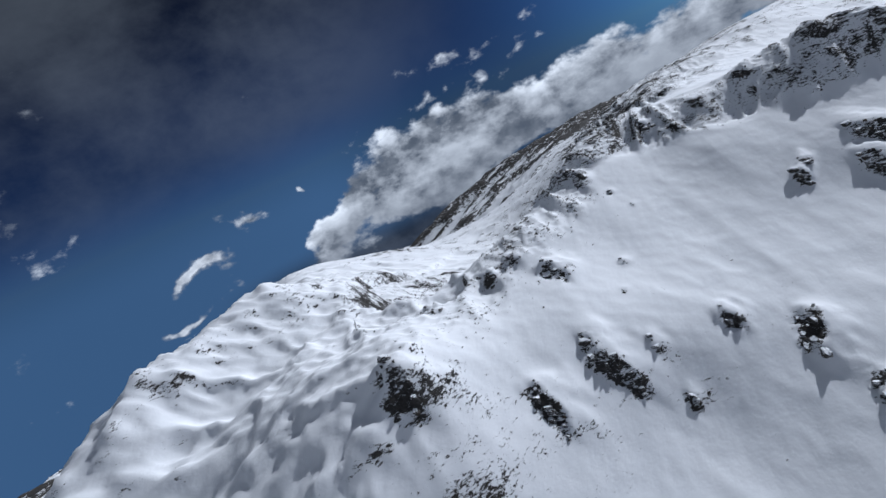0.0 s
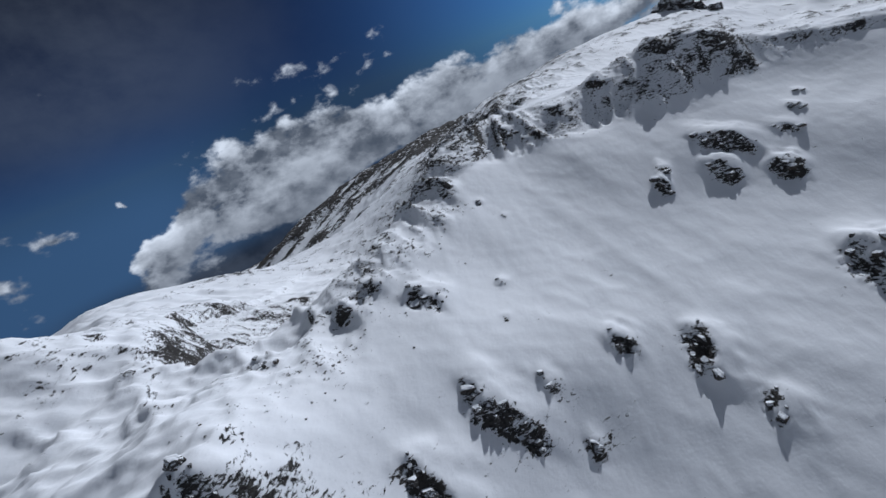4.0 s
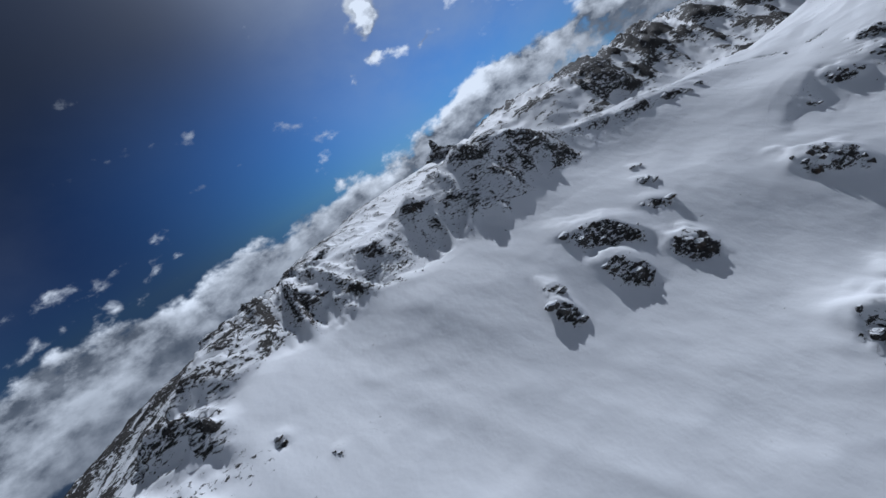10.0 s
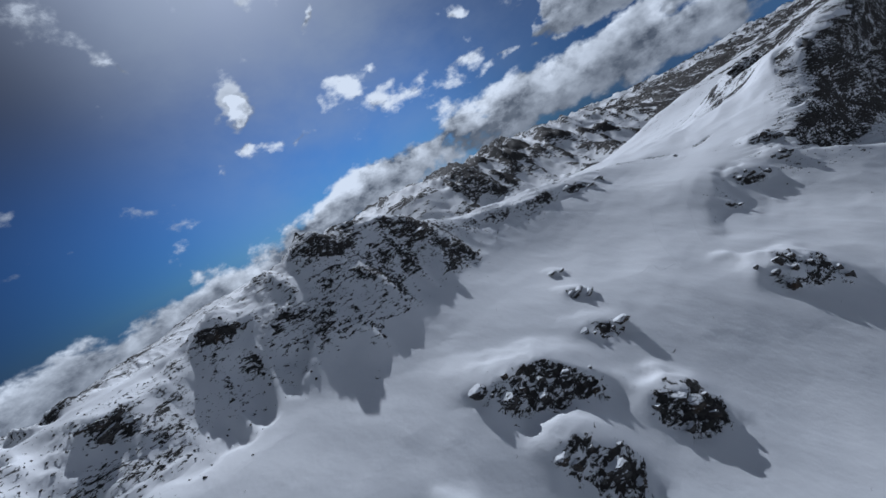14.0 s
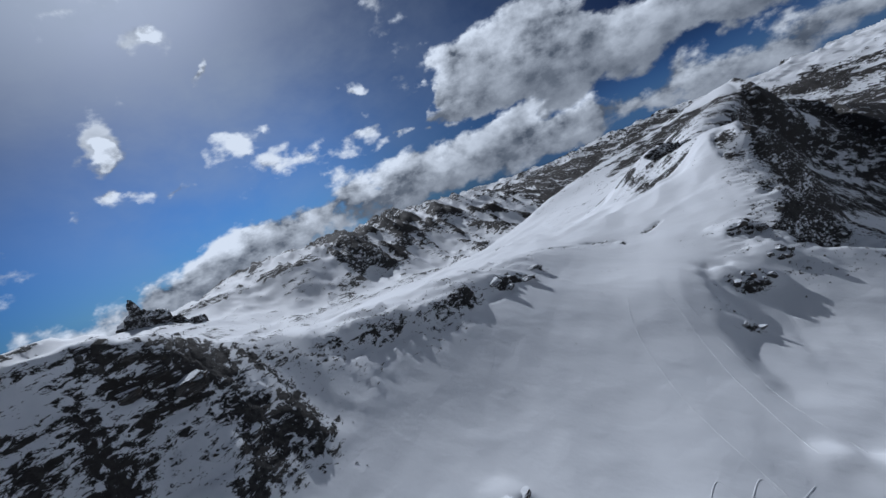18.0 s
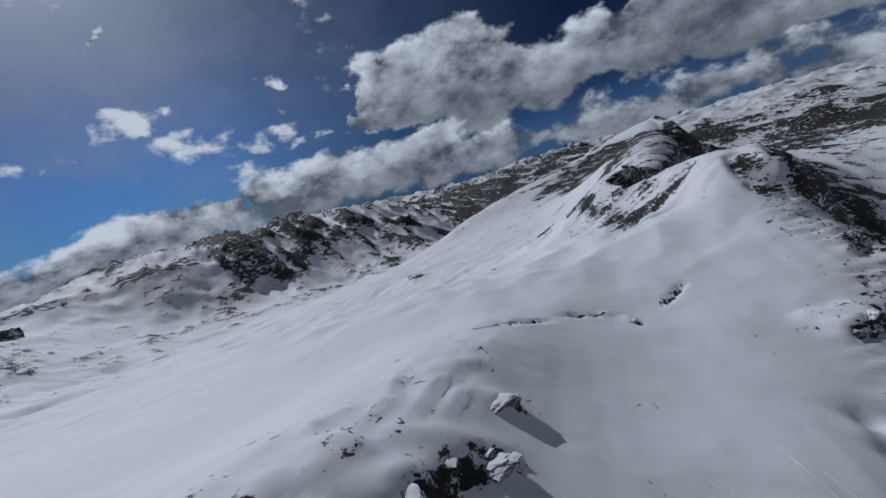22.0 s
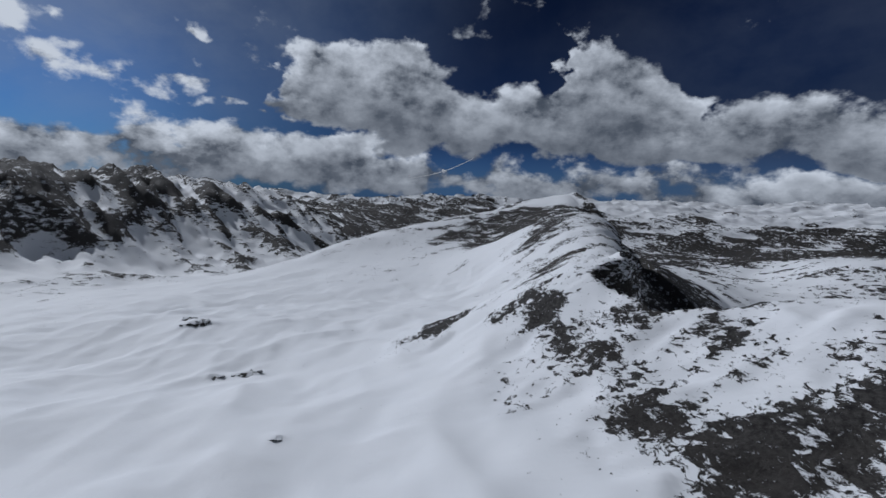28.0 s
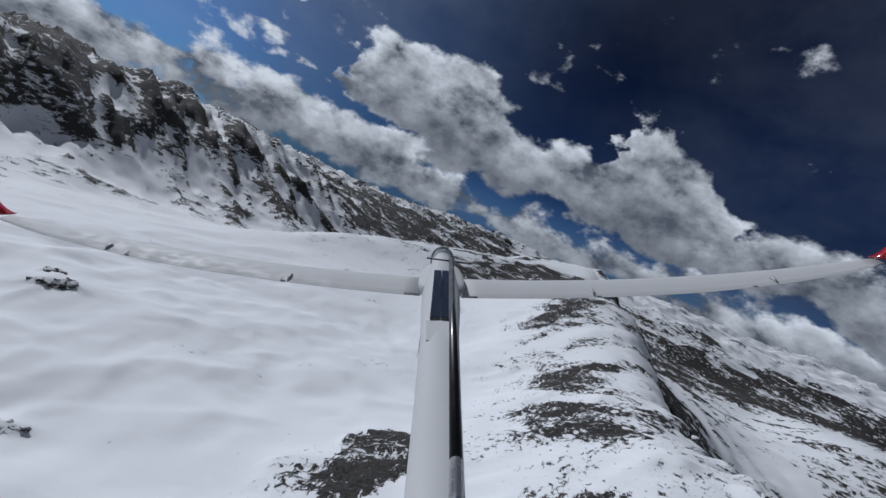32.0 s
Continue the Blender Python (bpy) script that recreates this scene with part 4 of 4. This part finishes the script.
def rock_pinnacle(x, y):
    """A far rock tooth with a broken ridge that falls away beside it."""
    thing = tagged(new("rock_pinnacle"), "dark pointed rock pinnacle on a far snowy ridge", "rock")
    base = height_at(x, y)
    thing.matrix_basis = pose(x, y, base)
    for k, (along, wide, high, lift) in enumerate(((0, 74, 62, 4), (-9, 60, 44, 2), (16, 56, 46, 3), (36, 60, 34, 0), (58, 60, 27, -1), (84, 60, 20, -2), (-28, 60, 26, -3))):
        verts, faces = lumpy_rock(wide, wide * 0.8, high, 300 + k, 4)
        low, top = min(v.z for v in verts), max(v.z for v in verts)
        slim = 0.88 if k < 1 else 0.55
        verts = [Vector((v.x * c, v.y * c, v.z * (1.2 if k == 0 else 1.0))) for v, c in ((v, 1.15 - slim * ((v.z - low) / (top - low)) ** 0.8) for v in verts)]
        block = part("rock", mesh_of("rock", verts, faces), ground_mesh.materials[0], thing)
        for layer_name, value in (("bare", 0.34), ("far", 0.3)):
            block.data.attributes.new(layer_name, "FLOAT", "POINT").data.foreach_set("value", [value] * len(verts))
        block.matrix_basis = pose(0.82 * along, -0.57 * along, lift + height_at(x + 0.82 * along, y - 0.57 * along) - base, 4, -5 + 2 * k, -35 + 40 * k)
    return thing


rock_pinnacle(728, 1166)


def ski_track(points, width):
    """A faint raised strip of turned snow along a smooth line of x, y."""
    line = []
    for k in range(len(points) - 1):
        p0, p1, p2, p3 = (Vector(points[min(max(k + j, 0), len(points) - 1)]) for j in (-1, 0, 1, 2))
        for s in range(12):
            u = s / 12
            line.append(0.5 * (2 * p1 + (p2 - p0) * u + (2 * p0 - 5 * p1 + 4 * p2 - p3) * u * u + (3 * p1 - p0 - 3 * p2 + p3) * u ** 3))
    verts, faces = [], []
    for k, p in enumerate(line):
        d = (line[min(k + 1, len(line) - 1)] - line[max(k - 1, 0)]).normalized()
        side = Vector((-d.y, d.x)) * width / 2
        for off, lift in ((-1, -0.12), (-0.6, 0.0), (0.0, -0.03), (0.6, 0.0), (1, -0.12)):
            q = p + side * off
            verts.append((q.x, q.y, height_at(q.x, q.y) + 0.06 + lift))
    for k in range(len(line) - 1):
        faces += [(5 * k + i, 5 * k + i + 1, 5 * k + i + 6, 5 * k + i + 5) for i in range(4)]
    track = new("ski_track", mesh_of("ski_track", verts, faces, True))
    track.data.materials.append(SNOW_MAT)
    return tagged(track, "faint ski track in smooth white snow", "track", "ski tracks in the bowl")


ski_track([(376, 214), (352, 208), (326, 202), (300, 195), (276, 186)], 0.28)
ski_track([(370, 210), (348, 203), (322, 195), (300, 188), (282, 178)], 0.28)
ski_track([(350, 222), (330, 220), (306, 214), (284, 206), (262, 194)], 0.28)
ski_track([(268, 190), (262, 194), (266, 198), (258, 201), (262, 205), (252, 207)], 0.28)


# ---- the sailplane that carries the camera, as it flies at the end ----
def paint(name, colour, roughness=0.25, metallic=0.0, coat=0.6, grime=0.06, gloss=0.5):
    m, n = material(name)
    where = n.add("TexCoord").outputs["Object"]
    stain = n.ramp(n.noise(where, 1.3, 6.0, 0.6), 0.35, 0.75, 1.0 - grime, 1.0)
    tone = n.vec("MULTIPLY", colour[:3], (1, 1, 1))
    scaled = n.add("VectorMath", operation="SCALE")
    n.put(scaled.inputs[0], tone)
    n.put(scaled.inputs[3], stain)
    finish(n, scaled.outputs[0], n.ramp(n.noise(where, 6.0, 5.0, 0.6), 0.3, 0.7, roughness * 0.8, roughness * 1.25), metallic, None, extra={"Specular IOR Level": gloss, "Coat Weight": coat, "Coat Roughness": 0.08})
    return m


GELCOAT = paint("white_gelcoat", (0.58, 0.585, 0.59), 0.6, 0.0, 0.0, 0.03, 0.12)
FAIRING = paint("pale_fairing", (0.42, 0.42, 0.43), 0.4, 0.0, 0.2)
RED = paint("red_paint", (0.42, 0.012, 0.02))
CARBON = paint("carbon_tube", (0.012, 0.012, 0.014), 0.35, 0.0, 0.4)
SILVER = paint("brushed_metal", (0.55, 0.55, 0.56), 0.3, 1.0, 0.0)
CELL = paint("solar_cell", (0.006, 0.008, 0.014), 0.15, 0.0, 0.8)
GREY = paint("grey_trim", (0.12, 0.12, 0.13), 0.5, 0.0, 0.0)


def canopy_glass():
    m, n = material("canopy_glass")
    finish(n, (0.75, 0.80, 0.82, 1), 0.02, 0.0, None, extra={"Transmission Weight": 0.9, "IOR": 1.45})
    return m


def loft(name, rings, close_ends=True, smooth=True):
    """A skin through rings of points that all have the same count."""
    count = len(rings[0])
    verts = [p for ring in rings for p in ring]
    faces = []
    for k in range(len(rings) - 1):
        for i in range(count):
            j = (i + 1) % count
            faces.append((k * count + i, k * count + j, (k + 1) * count + j, (k + 1) * count + i))
    if close_ends:
        faces.append(tuple(range(count))[::-1])
        faces.append(tuple((len(rings) - 1) * count + i for i in range(count)))
    return mesh_of(name, verts, faces, smooth)


def rod(name, points, radii, sides=14):
    rings = []
    for k, p in enumerate(points):
        p = Vector(p)
        ahead = (Vector(points[min(k + 1, len(points) - 1)]) - Vector(points[max(k - 1, 0)])).normalized()
        a = ahead.orthogonal().normalized()
        b = ahead.cross(a)
        rings.append([p + (a * math.cos(t) + b * math.sin(t)) * radii[k] for t in (2 * math.pi * i / sides for i in range(sides))])
    return loft(name, rings)


def slab(name, corners, thick):
    """A thin plate on four corners, raised along z."""
    low = [Vector(c) for c in corners]
    high = [c + Vector((0, 0, thick)) for c in low]
    return mesh_of(name, low + high, [(3, 2, 1, 0), (4, 5, 6, 7), (0, 1, 5, 4), (1, 2, 6, 5), (2, 3, 7, 6), (3, 0, 4, 7)])


def wing_shape(s):
    """At a share s of the half span: span, chord, leading edge, height."""
    chord = 0.98 - 0.26 * s - 0.30 * max(0, s - 0.55) ** 1.5 / 0.3 - 0.10 * max(0, s - 0.9) / 0.1
    rise = 0.16 * s + 0.62 * s ** 2.2
    return 6.98 * s, chord, 0.52 - 0.16 * s - 0.12 * s * s, rise


def wing_point(side, s, u, above=0.0):
    """A point on the upper skin: u runs from the leading (0) to the trailing edge (1)."""
    span, chord, lead, rise = wing_shape(s)
    camber = 0.085 * chord * (2.6 * math.sqrt(max(u, 0)) * max(0.0, 1 - u) ** 0.9)
    return Vector((side * span, lead - chord * u, rise + camber - 0.05 * u * chord + above))


def wing(side, parent):
    rings = []
    us = [0, 0.01, 0.04, 0.1, 0.2, 0.35, 0.5, 0.65, 0.8, 0.92, 1.0]
    for k in range(25):
        s = 0.045 + 0.955 * k / 24
        span, chord, lead, rise = wing_shape(s)
        top = [wing_point(side, s, u) for u in us]
        low = [Vector((side * span, lead - chord * u, rise - 0.05 * u * chord - 0.035 * chord * (2.6 * math.sqrt(u) * max(0.0, 1 - u) ** 0.9) - 0.002)) for u in us[1:-1]]
        ring = top + low[::-1]
        rings.append(ring if side > 0 else ring[::-1])
    skin = part("wing", loft("wing", rings), GELCOAT, parent)
    # gap of the flaps and ailerons, and the spoiler slot
    for a, b, label in ((0.08, 0.34, "flap"), (0.35, 0.68, "flap"), (0.69, 0.97, "aileron")):
        rows = []
        for k in range(9):
            s = a + (b - a) * k / 8
            rows.append([wing_point(side, s, u, 0.004 + h) for u, h in ((0.80, 0.0), (0.84, 0.004), (0.92, 0.004), (1.005, 0.0))])
        verts = [p for r in rows for p in r]
        faces = [(4 * k + i, 4 * k + i + 1, 4 * k + i + 5, 4 * k + i + 4) for k in range(8) for i in range(3)]
        if side < 0:
            faces = [f[::-1] for f in faces]
        part(label, mesh_of(label, verts, faces, True), GELCOAT, skin)
    for s in (0.335, 0.735):
        a = wing_point(side, s, 0.70, 0.0)
        b = wing_point(side, s, 0.98, 0.0)
        part("hinge_fairing", rod("hinge_fairing", [a, a.lerp(b, 0.3) + Vector((0, 0, 0.03)), a.lerp(b, 0.7) + Vector((0, 0, 0.025)), b], [0.006, 0.026, 0.022, 0.006], 8), FAIRING, skin, "small pale grey fairing")
    tip = []
    for k in range(7):
        t = k / 6
        base = wing_point(side, 1.0, 0.5)
        c = 0.36 - 0.20 * t
        up = base + Vector((side * (0.03 + 0.13 * t + 0.03 * t * t), 0.05 - 0.22 * t, 0.02 + 0.40 * t * t + 0.05 * t))
        ring = [up + Vector((0, c * 0.5, 0)), up + Vector((-0.02, c * 0.1, 0.012)), up + Vector((0, -c * 0.5, 0)), up + Vector((0.02, c * 0.1, -0.012))]
        tip.append(ring if side > 0 else ring[::-1])
    part("winglet", loft("winglet", tip), RED, skin, "red upturned wing tip")
    return skin


def fuselage_ring(y, width, height, mid, sides=28, square=2.3):
    ring = []
    for i in range(sides):
        a = 2 * math.pi * i / sides
        c, s = math.cos(a), math.sin(a)
        ring.append(Vector((width / 2 * math.copysign(abs(c) ** (2 / square), c), y, mid + height / 2 * math.copysign(abs(s) ** (2 / square), s))))
    return ring


def sailplane(m):
    thing = tagged(new("sailplane"), "white sailplane with long slender wings and red wing tips in flight", "aircraft")
    thing.matrix_basis = m
    hull = [(2.62, 0.06, 0.08, 0.02), (2.4, 0.20, 0.34, 0.04), (2.0, 0.30, 0.58, 0.0), (1.5, 0.37, 0.76, 0.0), (0.9, 0.42, 0.80, 0.03),
            (0.4, 0.46, 0.76, 0.04), (-0.3, 0.50, 0.66, 0.04), (-0.9, 0.54, 0.54, 0.05), (-1.6, 0.50, 0.42, 0.06), (-2.6, 0.41, 0.33, 0.08),
            (-4.2, 0.345, 0.28, 0.10), (-6.2, 0.28, 0.235, 0.12), (-7.6, 0.24, 0.21, 0.13)]
    body = part("fuselage", loft("fuselage", [fuselage_ring(*h) for h in hull]), GELCOAT, thing)
    fair = [(0.75, 0.42, 0.20, 0.20), (0.5, 0.60, 0.22, 0.19), (0.1, 0.70, 0.22, 0.17), (-0.4, 0.72, 0.18, 0.13), (-0.85, 0.60, 0.12, 0.10)]
    part("wing_fairing", loft("wing_fairing", [fuselage_ring(*h, square=2.0) for h in fair]), GELCOAT, body)
    wing(-1, thing)
    wing(1, thing)
    hood = [(2.35, 0.14, 0.24, 0.10), (2.1, 0.24, 0.40, 0.12), (1.7, 0.33, 0.56, 0.15), (1.3, 0.38, 0.62, 0.17), (1.0, 0.40, 0.60, 0.18), (0.92, 0.36, 0.54, 0.18)]
    glass = part("canopy", loft("canopy", [fuselage_ring(*h) for h in hood]), canopy_glass(), thing, "clear acrylic canopy")
    bow = [p + Vector((0, 0, 0.01)) for p in fuselage_ring(1.02, 0.41, 0.63, 0.18)[:15]]
    part("canopy_frame", rod("canopy_frame", bow, [0.014] * len(bow), 8), GREY, glass, "dark frame of the canopy")
    for side in (-1, 1):
        xa, xb = sorted((side * 0.007 - 0.006, side * 0.108 - 0.006))
        panel = part("solar_panel", slab("solar_panel", [(xa, -2.55, 0.225), (xb, -2.55, 0.225), (xb, -0.45, 0.325), (xa, -0.45, 0.325)], 0.045), CELL, thing, "black solar panel on the spine")
        for k in range(14):
            y0, y1 = -2.53 + k * 0.1485, -2.53 + k * 0.1485 + 0.135
            z0, z1 = 0.2715 + k * 0.00707, 0.2715 + (k + 0.9) * 0.00707
            part("cell", slab("cell", [(xa + 0.006, y0, z0), (xb - 0.006, y0, z0), (xb - 0.006, y1, z1), (xa + 0.006, y1, z1)], 0.004), CELL, panel)
    part("hatch", slab("hatch", [(-0.13, -3.15, 0.215), (0.13, -3.15, 0.215), (0.15, -2.62, 0.24), (-0.15, -2.62, 0.24)], 0.016), GELCOAT, thing, "white hatch behind the panels")
    for k in range(6):
        y = -2.25 - 0.17 * k
        part("marking", mesh_of("marking", [(-0.207, y, 0.06), (-0.203, y - 0.10, 0.06), (-0.192, y - 0.10, 0.14), (-0.196, y, 0.14)], [(0, 1, 2, 3)]), GREY, body, "grey bars of lettering on the side")
    return thing


END = PATH[-1][1]
AIRCRAFT = END @ pose(-0.03, -0.62, -7.52, -81.5, 0, 0) @ pose(0, 0, 0, 0, 2.9, -0.2)
sailplane(AIRCRAFT)
pole = tagged(new("camera_pole"), "black carbon tube with a silver joint, above the tail boom", "pole")
pole.matrix_basis = END
part("tube", rod("tube", [(0.0315, -0.53, -1.13), (0.066, -0.08, -3.70)], [0.0165, 0.0190]), CARBON, pole)
part("joint", rod("joint", [(0.021, -0.60, -0.76), (0.0318, -0.52, -1.14)], [0.019, 0.017]), SILVER, pole, "silver metal joint")
part("cross_rod", rod("cross_rod", [(-0.125, -0.07, -3.66), (0.225, -0.118, -3.66)], [0.007, 0.007], 8), CARBON, pole, "thin dark cross rod")
